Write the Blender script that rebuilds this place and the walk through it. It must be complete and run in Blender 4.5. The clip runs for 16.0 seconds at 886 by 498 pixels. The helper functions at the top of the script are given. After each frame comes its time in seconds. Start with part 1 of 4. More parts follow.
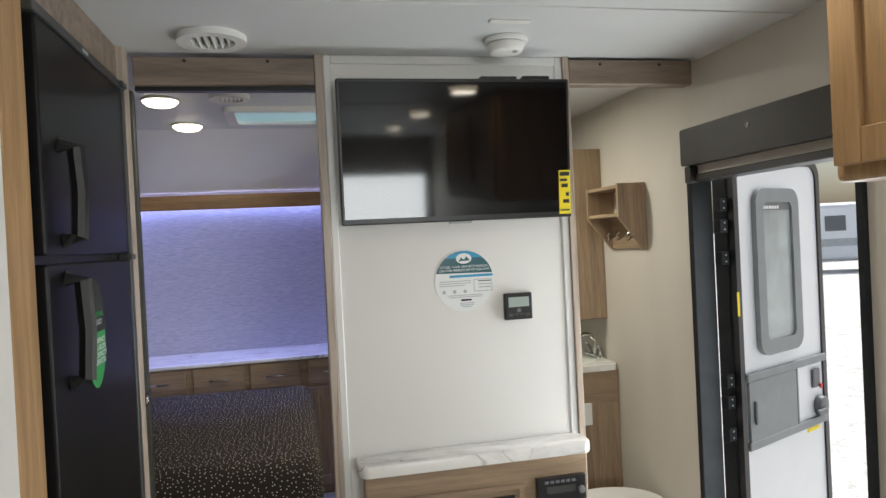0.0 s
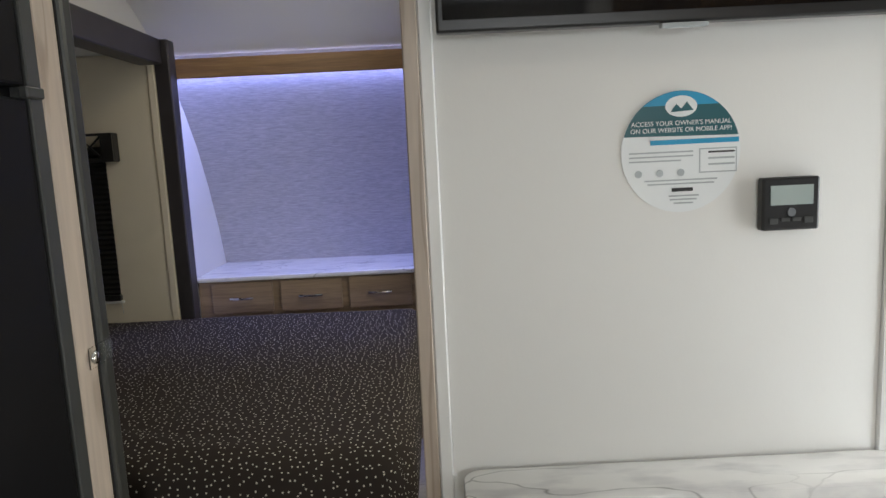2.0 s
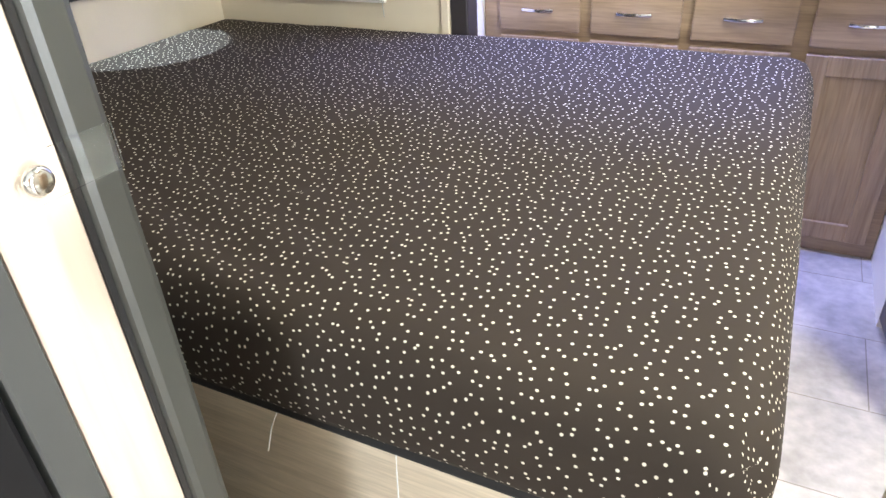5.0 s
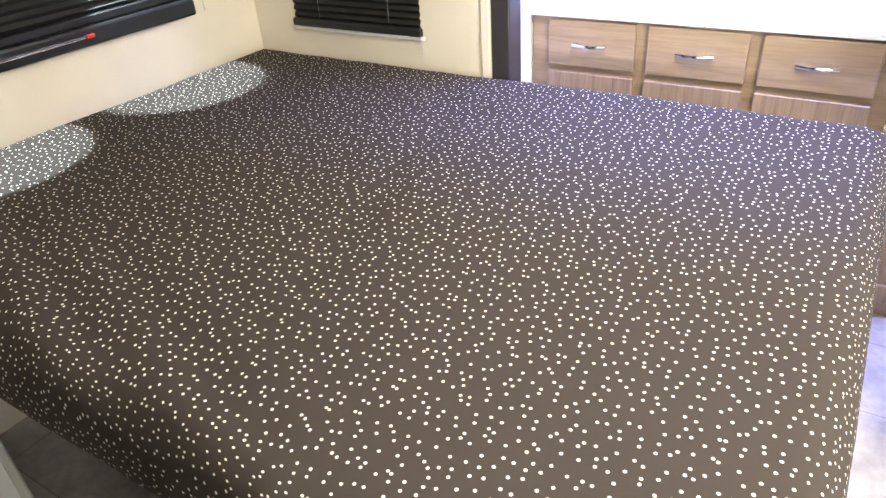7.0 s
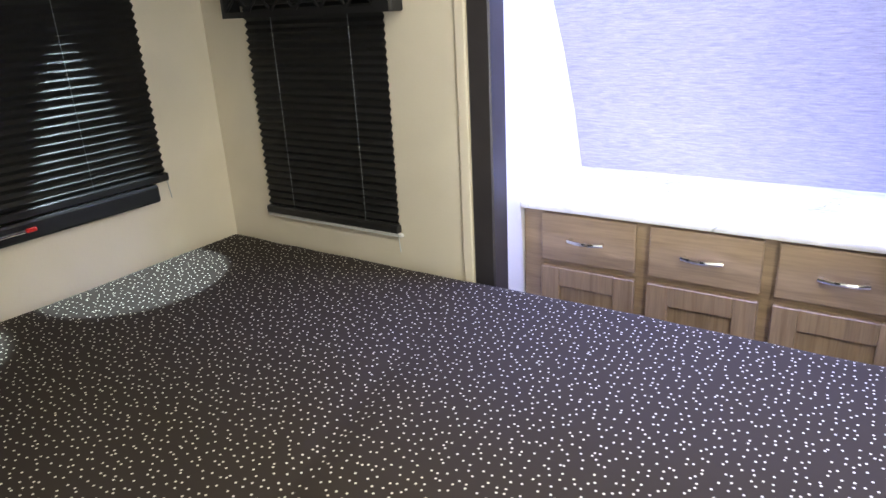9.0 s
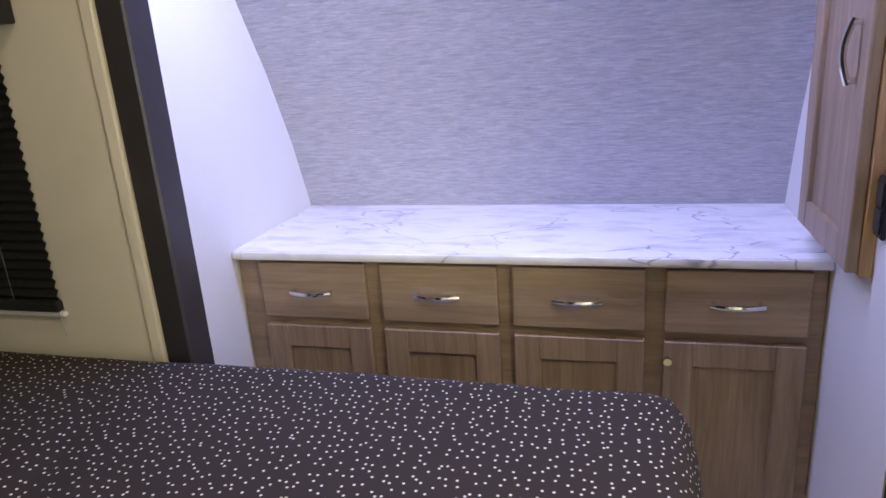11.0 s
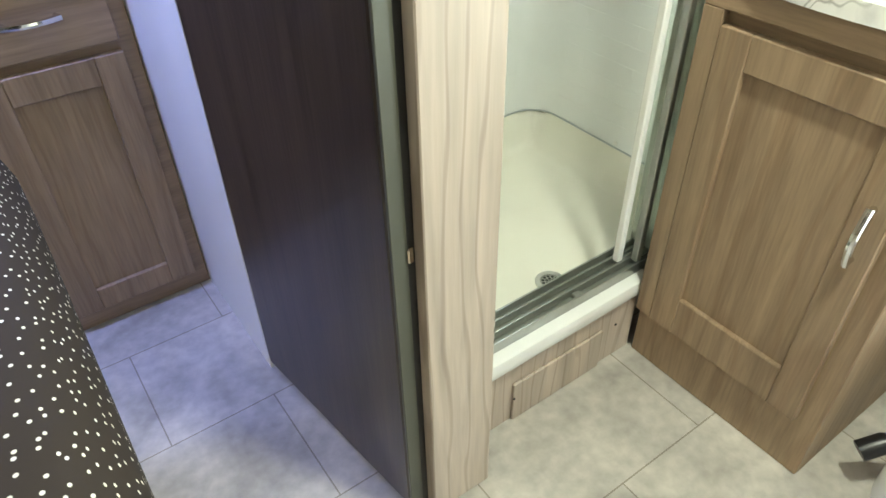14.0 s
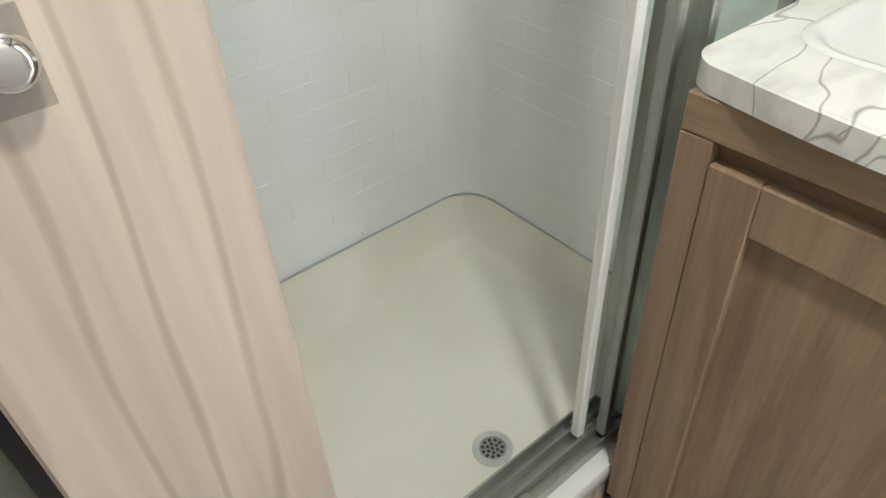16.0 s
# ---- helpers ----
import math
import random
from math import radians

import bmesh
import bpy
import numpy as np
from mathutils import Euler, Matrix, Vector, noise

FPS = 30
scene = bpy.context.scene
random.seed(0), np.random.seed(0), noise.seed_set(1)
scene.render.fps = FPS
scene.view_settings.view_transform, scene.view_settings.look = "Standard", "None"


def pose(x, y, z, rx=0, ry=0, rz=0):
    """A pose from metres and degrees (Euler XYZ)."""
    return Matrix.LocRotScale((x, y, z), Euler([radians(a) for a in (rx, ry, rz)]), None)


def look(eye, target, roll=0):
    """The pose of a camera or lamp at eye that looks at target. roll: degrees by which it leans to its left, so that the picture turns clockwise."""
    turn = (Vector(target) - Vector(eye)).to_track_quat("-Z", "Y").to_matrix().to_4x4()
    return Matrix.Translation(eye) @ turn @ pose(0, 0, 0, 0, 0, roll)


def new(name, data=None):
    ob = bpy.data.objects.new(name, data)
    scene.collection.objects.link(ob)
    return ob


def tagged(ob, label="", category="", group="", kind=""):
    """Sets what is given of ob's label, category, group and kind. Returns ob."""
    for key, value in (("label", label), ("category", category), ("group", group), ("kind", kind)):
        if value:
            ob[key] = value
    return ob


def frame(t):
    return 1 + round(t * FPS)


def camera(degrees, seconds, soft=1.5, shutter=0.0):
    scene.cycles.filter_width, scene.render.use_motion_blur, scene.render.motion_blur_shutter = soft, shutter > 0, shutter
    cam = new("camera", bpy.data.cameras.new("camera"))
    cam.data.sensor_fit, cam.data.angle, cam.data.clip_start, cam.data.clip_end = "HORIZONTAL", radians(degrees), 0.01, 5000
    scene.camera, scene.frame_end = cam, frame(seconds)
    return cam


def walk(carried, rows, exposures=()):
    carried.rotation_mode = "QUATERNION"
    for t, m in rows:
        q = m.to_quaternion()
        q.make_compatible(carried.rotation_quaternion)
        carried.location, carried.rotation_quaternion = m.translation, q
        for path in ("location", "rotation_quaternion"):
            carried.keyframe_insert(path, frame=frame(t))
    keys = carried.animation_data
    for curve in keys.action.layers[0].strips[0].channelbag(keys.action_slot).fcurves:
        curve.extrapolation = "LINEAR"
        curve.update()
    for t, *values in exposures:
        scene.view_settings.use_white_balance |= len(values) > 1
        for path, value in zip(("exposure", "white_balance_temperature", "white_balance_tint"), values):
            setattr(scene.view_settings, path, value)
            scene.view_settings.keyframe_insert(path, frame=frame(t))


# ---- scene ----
cam = camera(66.4, 16.0)
PATH = [
    (0, (0.357, 0.253, 1.461), (0.780, 2.207, 1.441), -2.8),
    (0.5, (0.438, 0.493, 1.455), (0.826, 2.455, 1.426), -2.7),
    (1, (0.486, 0.675, 1.406), (0.768, 2.655, 1.379), -2.6),
    (1.5, (0.500, 0.964, 1.375), (0.641, 2.953, 1.229), -2.7),
    (2, (0.484, 1.274, 1.350), (0.494, 3.254, 1.067), -2.8),
    (2.5, (0.437, 1.539, 1.320), (0.303, 3.503, 0.965), -2.7),
    (3, (0.397, 1.719, 1.270), (0.058, 3.625, 0.764), -2.6),
    (3.5, (0.408, 1.827, 1.225), (-0.066, 3.634, 0.511), -2.5),
    (6, (0.305, 2.232, 1.224), (-0.601, 3.658, 0.155), -4.0),
    (6.5, (0.308, 2.270, 1.271), (-0.601, 3.695, 0.202), -4.0),
    (7, (0.322, 2.317, 1.335), (-0.626, 3.724, 0.278), -4.3),
    (7.5, (0.296, 2.348, 1.380), (-0.712, 3.745, 0.366), -4.2),
    (8, (0.270, 2.420, 1.420), (-0.842, 3.838, 0.554), -4.4),
    (10.5, (0.232, 2.879, 1.312), (-0.466, 4.661, 0.733), -3.8),
    (11, (0.298, 2.923, 1.300), (-0.215, 4.763, 0.706), -4.0),
    (11.5, (0.356, 2.943, 1.289), (0.039, 4.830, 0.704), -4.2),
    (12, (0.343, 2.932, 1.312), (0.414, 4.837, 0.678), -3.7),
    (12.5, (0.335, 2.892, 1.264), (0.807, 4.728, 0.592), -2.7),
    (13, (0.318, 2.847, 1.205), (1.078, 4.480, 0.352), -1.4),
    (13.5, (0.363, 2.842, 1.160), (1.210, 4.237, 0.003), -1.2),
    (14, (0.437, 2.901, 1.174), (1.326, 4.174, -0.086), -1.2),
    (14.5, (0.612, 3.034, 1.218), (1.507, 4.255, -0.089), -1.7),
    (15, (0.710, 3.089, 1.217), (1.600, 4.311, -0.093), -2.1),
    (15.5, (0.748, 3.138, 1.206), (1.674, 4.365, -0.073), -2.4),
    (16, (0.835, 3.215, 1.141), (1.785, 4.439, -0.124), -3.1),
]
EXPOSURES = [(0.0, -0.27, 6500, 8), (2.0, -0.45, 6450, 8), (2.6, -0.4, 6450, 8), (3.5, 0.55, 6400, 8), (5.0, 1.9, 6300, 8), (6.0, 2.4, 6500, 10), (7.0, 2.45, 6500, 10), (8.0, 2.3, 6500, 10),
             (9.2, 1.3, 6400, 6), (10.5, 0.5, 7250, 9), (12.0, 0.5, 7200, -2), (13.0, 1.05, 7000, -9), (14.0, 1.12, 6300, -5), (14.6, 0.92, 6300, 2), (15.0, 0.75, 6200, 6), (16.0, 0.45, 6000, 8)]
walk(cam, [(t, look(eye, target, roll)) for t, eye, target, roll in PATH], EXPOSURES)

# ---------- light ----------
world = bpy.data.worlds.new("overcast_sky")
scene.world = world
world.use_nodes = True
wn = world.node_tree.nodes
sky = wn.new("ShaderNodeTexSky")
sky.sky_type, sky.sun_disc = "NISHITA", False
sky.sun_elevation, sky.sun_rotation = radians(50), radians(90)
sky.dust_density, sky.air_density = 4.0, 1.0
world.node_tree.links.new(sky.outputs["Color"], wn["Background"].inputs["Color"])
wn["Background"].inputs["Strength"].default_value = 0.15


def lamp(name, kind, energy, color, m, **more):
    d = bpy.data.lights.new(name, kind)
    d.energy, d.color = energy, color
    if kind == "AREA":
        d.shape, d.size, d.size_y = "RECTANGLE", more["w"], more["h"]
        if "spread" in more:
            d.spread = radians(more["spread"])
    elif kind == "SPOT":
        d.spot_size, d.spot_blend, d.shadow_soft_size = radians(more["cone"]), more["blend"], 0.015
    elif kind == "SUN":
        d.angle = radians(12)
    else:
        d.shadow_soft_size = more["r"]
    ob = new(name, d)
    ob.matrix_world = m
    return ob


lamp("overcast_sun", "SUN", 5.0, (1.0, 0.98, 0.95), look((5, 2, 9), (0, 0, 0)))
# daylight in the entry doorway, in the rear window and in the kitchen window
lamp("doorway_daylight", "AREA", 17, (0.93, 0.97, 1.0), look((1.9, 2.08, 0.88), (0.6, 1.9, 0.84)), w=0.6, h=1.25)
lamp("rear_window_daylight", "AREA", 42, (0.95, 0.98, 1.0), look((1.22, -2.52, 1.40), (1.22, 2.0, 1.36)), w=0.92, h=0.52)
# LED strip under the bedroom valance
lamp("valance_strip_light", "AREA", 12.0, (0.30, 0.36, 1.0), look((0.03, 4.229, 1.7365), (0.03, 4.245, 1.2)), w=1.3, h=0.012)
WARM = (1.0, 0.90, 0.76)
for lx, ly, e in ((-0.122, 3.01, 1.0), (-0.104, 3.55, 1.0)):
    lamp("ceiling_lamp_light", "AREA", e, WARM, pose(lx, ly, 2.028), w=0.1, h=0.1)
lamp("bath_lamp_light", "AREA", 12.5, (1.0, 0.96, 0.82), pose(1.05, 3.0, 2.028), w=0.12, h=0.12)
for lx, ly in ((1.12, 1.37), (1.14, 0.2), (1.17, -1.1)):
    lamp("lounge_lamp_light", "AREA", 1.6, WARM, pose(lx, ly, 2.028), w=0.1, h=0.1)
for ly in (2.96, 3.54):
    lamp("reading_spot_light", "SPOT", 34.0, (0.74, 0.91, 1.0), look((-1.36, ly, 1.675), (-1.375, ly, 0.7)), cone=30, blend=0.2)


# ---------- materials ----------
def mat(name, base, rough=0.5, metal=0.0, var=0.0, scale=6.0, stretch=(1, 1, 1), bump=0.0, bscale=80.0, fine=0.0, spec=None, dark=None, wave=0.6):
    m = bpy.data.materials.new(name)
    m.use_nodes = True
    nt = m.node_tree
    p = nt.nodes["Principled BSDF"]
    p.inputs["Base Color"].default_value = (*base, 1)
    p.inputs["Roughness"].default_value, p.inputs["Metallic"].default_value = rough, metal
    if spec is not None:
        p.inputs["Specular IOR Level"].default_value = spec
    tc = nt.nodes.new("ShaderNodeNewGeometry")
    mp = nt.nodes.new("ShaderNodeMapping")
    mp.inputs["Scale"].default_value = stretch
    nt.links.new(tc.outputs["Position"], mp.inputs["Vector"])
    if var:
        n1 = nt.nodes.new("ShaderNodeTexNoise")
        n1.inputs["Scale"].default_value, n1.inputs["Detail"].default_value = scale, 5
        n1.inputs["Distortion"].default_value = wave
        nt.links.new(mp.outputs["Vector"], n1.inputs["Vector"])
        r = nt.nodes.new("ShaderNodeValToRGB")
        lo = dark or tuple(c * (1 - var) for c in base)
        hi = tuple(min(1, c * (1 + var * 0.5)) for c in base)
        r.color_ramp.elements[0].position, r.color_ramp.elements[0].color = 0.3, (*lo, 1)
        r.color_ramp.elements[1].position, r.color_ramp.elements[1].color = 0.7, (*hi, 1)
        nt.links.new(n1.outputs["Fac"], r.inputs["Fac"])
        out = r.outputs["Color"]
        if fine:
            n2 = nt.nodes.new("ShaderNodeTexNoise")
            n2.inputs["Scale"].default_value, n2.inputs["Detail"].default_value = scale * 7, 3
            nt.links.new(mp.outputs["Vector"], n2.inputs["Vector"])
            mr = nt.nodes.new("ShaderNodeMapRange")
            mr.inputs["From Min"].default_value, mr.inputs["From Max"].default_value = 0.3, 0.7
            mr.inputs["To Min"].default_value, mr.inputs["To Max"].default_value = 1 - fine, 1 + fine * 0.6
            nt.links.new(n2.outputs["Fac"], mr.inputs["Value"])
            mx = nt.nodes.new("ShaderNodeMix")
            mx.data_type, mx.blend_type = "RGBA", "MULTIPLY"
            mx.inputs[0].default_value = 1
            nt.links.new(out, mx.inputs[6])
            nt.links.new(mr.outputs["Result"], mx.inputs[7])
            out = mx.outputs[2]
        nt.links.new(out, p.inputs["Base Color"])
    if bump:
        n3 = nt.nodes.new("ShaderNodeTexNoise")
        n3.inputs["Scale"].default_value, n3.inputs["Detail"].default_value = bscale, 4
        nt.links.new(mp.outputs["Vector"], n3.inputs["Vector"])
        b = nt.nodes.new("ShaderNodeBump")
        b.inputs["Strength"].default_value, b.inputs["Distance"].default_value = bump, 0.004
        nt.links.new(n3.outputs["Fac"], b.inputs["Height"])
        nt.links.new(b.outputs["Normal"], p.inputs["Normal"])
    return m


def grain(name, base, dark, along, rough=0.45, scale=7.0, wave=0.6):
    """Wood print whose grain runs along the axis given."""
    s = {"x": (0.07, 1, 1), "y": (1, 0.07, 1), "z": (1, 1, 0.07)}[along]
    return mat(name, base, rough, var=0.3, scale=scale, stretch=tuple(4 * a for a in s), fine=0.14, dark=dark, bump=0.06, bscale=40, wave=wave)


def marble(name):
    m = mat(name, (0.82, 0.81, 0.78), 0.22)
    nt = m.node_tree
    p = nt.nodes["Principled BSDF"]
    g = nt.nodes.new("ShaderNodeNewGeometry")
    mp = nt.nodes.new("ShaderNodeMapping")
    mp.inputs["Rotation"].default_value = (0, 0, radians(32))
    mp.inputs["Scale"].default_value = (1.7, 4.6, 3.0)
    nt.links.new(g.outputs["Position"], mp.inputs["Vector"])
    wob = nt.nodes.new("ShaderNodeTexNoise")
    wob.inputs["Scale"].default_value, wob.inputs["Detail"].default_value = 1.6, 3
    nt.links.new(mp.outputs["Vector"], wob.inputs["Vector"])
    add = nt.nodes.new("ShaderNodeMixRGB")
    add.blend_type = "ADD"
    add.inputs[0].default_value = 0.9
    nt.links.new(mp.outputs["Vector"], add.inputs[1])
    nt.links.new(wob.outputs["Color"], add.inputs[2])
    v = nt.nodes.new("ShaderNodeTexVoronoi")
    v.feature = "DISTANCE_TO_EDGE"
    v.inputs["Scale"].default_value = 1.9
    nt.links.new(add.outputs[0], v.inputs["Vector"])
    r = nt.nodes.new("ShaderNodeValToRGB")
    r.color_ramp.elements[0].position, r.color_ramp.elements[0].color = 0.0, (0.48, 0.48, 0.47, 1)
    r.color_ramp.elements[1].position, r.color_ramp.elements[1].color = 0.016, (1, 1, 1, 1)
    nt.links.new(v.outputs["Distance"], r.inputs["Fac"])
    pres = nt.nodes.new("ShaderNodeTexNoise")
    pres.inputs["Scale"].default_value = 3.2
    nt.links.new(g.outputs["Position"], pres.inputs["Vector"])
    pr = nt.nodes.new("ShaderNodeMapRange")
    pr.inputs["From Min"].default_value, pr.inputs["From Max"].default_value = 0.36, 0.55
    nt.links.new(pres.outputs["Fac"], pr.inputs["Value"])
    cloud = nt.nodes.new("ShaderNodeTexNoise")
    cloud.inputs["Scale"].default_value, cloud.inputs["Detail"].default_value = 5, 6
    nt.links.new(mp.outputs["Vector"], cloud.inputs["Vector"])
    cr = nt.nodes.new("ShaderNodeValToRGB")
    cr.color_ramp.elements[0].position, cr.color_ramp.elements[0].color = 0.33, (0.66, 0.65, 0.64, 1)
    cr.color_ramp.elements[1].position, cr.color_ramp.elements[1].color = 0.52, (0.84, 0.83, 0.80, 1)
    nt.links.new(cloud.outputs["Fac"], cr.inputs["Fac"])
    mx = nt.nodes.new("ShaderNodeMixRGB")
    mx.blend_type = "MULTIPLY"
    nt.links.new(pr.outputs["Result"], mx.inputs[0])
    nt.links.new(cr.outputs["Color"], mx.inputs[1])
    nt.links.new(r.outputs["Color"], mx.inputs[2])
    nt.links.new(mx.outputs[0], p.inputs["Base Color"])
    return m


def dotted_fabric(name):
    """Brown stretch fabric printed with small cream dots."""
    m = mat(name, (0.036, 0.027, 0.021), 0.8, bump=0.3, bscale=11, spec=0.12)
    nt = m.node_tree
    p = nt.nodes["Principled BSDF"]
    p.inputs["Sheen Weight"].default_value = 0.0
    uv = nt.nodes.new("ShaderNodeUVMap")
    uv.uv_map = "cloth"
    v = nt.nodes.new("ShaderNodeTexVoronoi")
    v.voronoi_dimensions = "2D"
    v.inputs["Scale"].default_value, v.inputs["Randomness"].default_value = 57, 0.75
    nt.links.new(uv.outputs["UV"], v.inputs["Vector"])
    r = nt.nodes.new("ShaderNodeValToRGB")
    r.color_ramp.elements[0].position, r.color_ramp.elements[0].color = 0.095, (0.74, 0.70, 0.60, 1)
    r.color_ramp.elements[1].position, r.color_ramp.elements[1].color = 0.14, (0.040, 0.032, 0.027, 1)
    nt.links.new(v.outputs["Distance"], r.inputs["Fac"])
    nt.links.new(r.outputs["Color"], p.inputs["Base Color"])
    return m


def vinyl(name):
    """Sheet vinyl printed as large stone tiles."""
    m = mat(name, (0.52, 0.485, 0.435), 0.38, var=0.30, scale=5.0, fine=0.16, bump=0.05)
    nt = m.node_tree
    p = nt.nodes["Principled BSDF"]
    src = p.inputs["Base Color"].links[0].from_socket
    g = nt.nodes.new("ShaderNodeNewGeometry")
    b = nt.nodes.new("ShaderNodeTexBrick")
    b.offset = 0.5
    b.inputs["Scale"].default_value = 1
    b.inputs["Mortar Size"].default_value = 0.0016
    b.inputs["Brick Width"].default_value, b.inputs["Row Height"].default_value = 0.45, 0.3
    b.inputs["Color1"].default_value, b.inputs["Color2"].default_value = (1, 1, 1, 1), (0.86, 0.86, 0.87, 1)
    b.inputs["Mortar"].default_value = (0.52, 0.49, 0.45, 1)
    nt.links.new(g.outputs["Position"], b.inputs["Vector"])
    mx = nt.nodes.new("ShaderNodeMixRGB")
    mx.blend_type = "MULTIPLY"
    mx.inputs[0].default_value = 1
    nt.links.new(src, mx.inputs[1])
    nt.links.new(b.outputs["Color"], mx.inputs[2])
    nt.links.new(mx.outputs[0], p.inputs["Base Color"])
    return m


def glass(name, tint=(0.9, 0.97, 0.94), rough=0.0, ior=1.45):
    m = bpy.data.materials.new(name)
    m.use_nodes = True
    p = m.node_tree.nodes["Principled BSDF"]
    p.inputs["Base Color"].default_value = (*tint, 1)
    p.inputs["Transmission Weight"].default_value, p.inputs["Roughness"].default_value, p.inputs["IOR"].default_value = 1, rough, ior
    return m


def emit(name, color, strength):
    m = bpy.data.materials.new(name)
    m.use_nodes = True
    p = m.node_tree.nodes["Principled BSDF"]
    p.inputs["Emission Color"].default_value, p.inputs["Emission Strength"].default_value = (*color, 1), strength
    p.inputs["Base Color"].default_value = (0.8, 0.8, 0.8, 1)
    return m


M_CEIL = mat("ceiling_panel", (0.66, 0.68, 0.69), 0.5, var=0.03, scale=2, bump=0.12, bscale=120)
M_WHITE = mat("white_wall_panel", (0.78, 0.77, 0.74), 0.5, var=0.03, scale=2, bump=0.04, bscale=150, stretch=(1, 1, 0.5))
M_BEIGE = mat("beige_linen_wall", (0.56, 0.52, 0.46), 0.6, var=0.06, scale=3, bump=0.15, bscale=160, stretch=(1, 1, 0.3))
M_CREAM = mat("cream_slide_wall", (0.70, 0.635, 0.51), 0.55, var=0.05, scale=4, bump=0.10, bscale=120)
M_PAPER = mat("striated_grey_wallpaper", (0.45, 0.44, 0.455), 0.6, var=0.26, scale=9, stretch=(2.6, 14, 24), fine=0.16, bump=0.3, bscale=12)
M_WOOD = grain("taupe_oak_vertical", (0.33, 0.235, 0.150), (0.235, 0.165, 0.105), "z")
M_WOODX = grain("taupe_oak_horizontal", (0.33, 0.235, 0.150), (0.235, 0.165, 0.105), "x")
M_WOODY = grain("taupe_oak_along", (0.33, 0.235, 0.150), (0.235, 0.165, 0.105), "y")
M_GREIGE = grain("grey_beam_wood", (0.27, 0.21, 0.165), (0.17, 0.13, 0.10), "x")
M_PALE = grain("pale_ash_print", (0.47, 0.395, 0.325), (0.40, 0.33, 0.268), "z", 0.4, 2.2, 2.4)


def cathedral(m, depth=0.72, thin=0.22):
    """Darker flowing growth lines over a wood print."""
    nt = m.node_tree
    p = nt.nodes["Principled BSDF"]
    src = p.inputs["Base Color"].links[0].from_socket
    g = nt.nodes.new("ShaderNodeNewGeometry")
    mp = nt.nodes.new("ShaderNodeMapping")
    mp.inputs["Scale"].default_value = (1, 1, 0.16)
    mp.inputs["Rotation"].default_value = (0, 0.06, 0.3)
    nt.links.new(g.outputs["Position"], mp.inputs["Vector"])
    w = nt.nodes.new("ShaderNodeTexWave")
    w.wave_type, w.bands_direction = "BANDS", "X"
    w.inputs["Scale"].default_value, w.inputs["Distortion"].default_value = 10.0, 9.0
    w.inputs["Detail"].default_value, w.inputs["Detail Scale"].default_value = 2.0, 1.1
    nt.links.new(mp.outputs["Vector"], w.inputs["Vector"])
    r = nt.nodes.new("ShaderNodeValToRGB")
    r.color_ramp.elements[0].position, r.color_ramp.elements[0].color = 0.0, (depth, depth * 0.96, depth * 0.93, 1)
    r.color_ramp.elements[1].position, r.color_ramp.elements[1].color = thin, (1, 1, 1, 1)
    nt.links.new(w.outputs["Fac"], r.inputs["Fac"])
    mx = nt.nodes.new("ShaderNodeMixRGB")
    mx.blend_type = "MULTIPLY"
    mx.inputs[0].default_value = 1
    nt.links.new(src, mx.inputs[1])
    nt.links.new(r.outputs["Color"], mx.inputs[2])
    nt.links.new(mx.outputs[0], p.inputs["Base Color"])


cathedral(M_PALE, 0.78, 0.10)
cathedral(M_WOOD, 0.9)
M_HONEY = grain("honey_wood", (0.46, 0.29, 0.14), (0.34, 0.20, 0.09), "z")
M_BASE = grain("cream_bed_board", (0.62, 0.54, 0.43), (0.55, 0.47, 0.36), "x")
M_HONEYX = grain("honey_wood_rail", (0.34, 0.20, 0.095), (0.22, 0.125, 0.06), "x")
M_DARKW = grain("dark_walnut", (0.052, 0.036, 0.027), (0.022, 0.015, 0.012), "z", 0.3)
M_POST = mat("dark_brown_trim", (0.036, 0.032, 0.034), 0.4, var=0.2, scale=8)
M_GREYP = mat("grey_metal_edge", (0.075, 0.076, 0.058), 0.45, 0.1, var=0.15, scale=6)
M_CHAR = mat("charcoal_panel", (0.05, 0.052, 0.05), 0.4, var=0.15, scale=5)
M_DOORG = mat("grey_green_door", (0.040, 0.041, 0.036), 0.4, var=0.15, scale=5)
M_MARBLE = marble("white_marble_laminate")
M_BLACK = mat("black_plastic", (0.012, 0.012, 0.013), 0.35, var=0.2, scale=10)
M_FRIDGE = mat("black_fridge_panel", (0.009, 0.009, 0.010), 0.3, var=0.15, scale=5, spec=0.18)
M_SCREEN = mat("tv_glass", (0.004, 0.004, 0.005), 0.06, spec=0.35)
M_FABRIC = dotted_fabric("dotted_mattress_fabric")
M_DARKCLOTH = mat("black_mesh_fabric", (0.012, 0.012, 0.014), 0.8, var=0.2, scale=20, bump=0.2)
M_BLIND = mat("black_pleated_blind", (0.010, 0.010, 0.010), 0.55, var=0.2, scale=12)
M_FLOOR = vinyl("stone_print_vinyl")
M_CHROME = mat("chrome", (0.75, 0.74, 0.72), 0.12, 1.0, var=0.05, scale=20)
M_ALU = mat("satin_aluminium", (0.42, 0.43, 0.40), 0.33, 0.85, var=0.1, scale=15)
M_ACRYL = mat("white_shower_acrylic", (0.80, 0.82, 0.82), 0.25, var=0.03, scale=3)
M_PAN = mat("ivory_shower_pan", (0.77, 0.755, 0.67), 0.3, var=0.05, scale=4, bump=0.05)
M_PORC = mat("white_porcelain", (0.8, 0.8, 0.78), 0.15, var=0.02, scale=3)
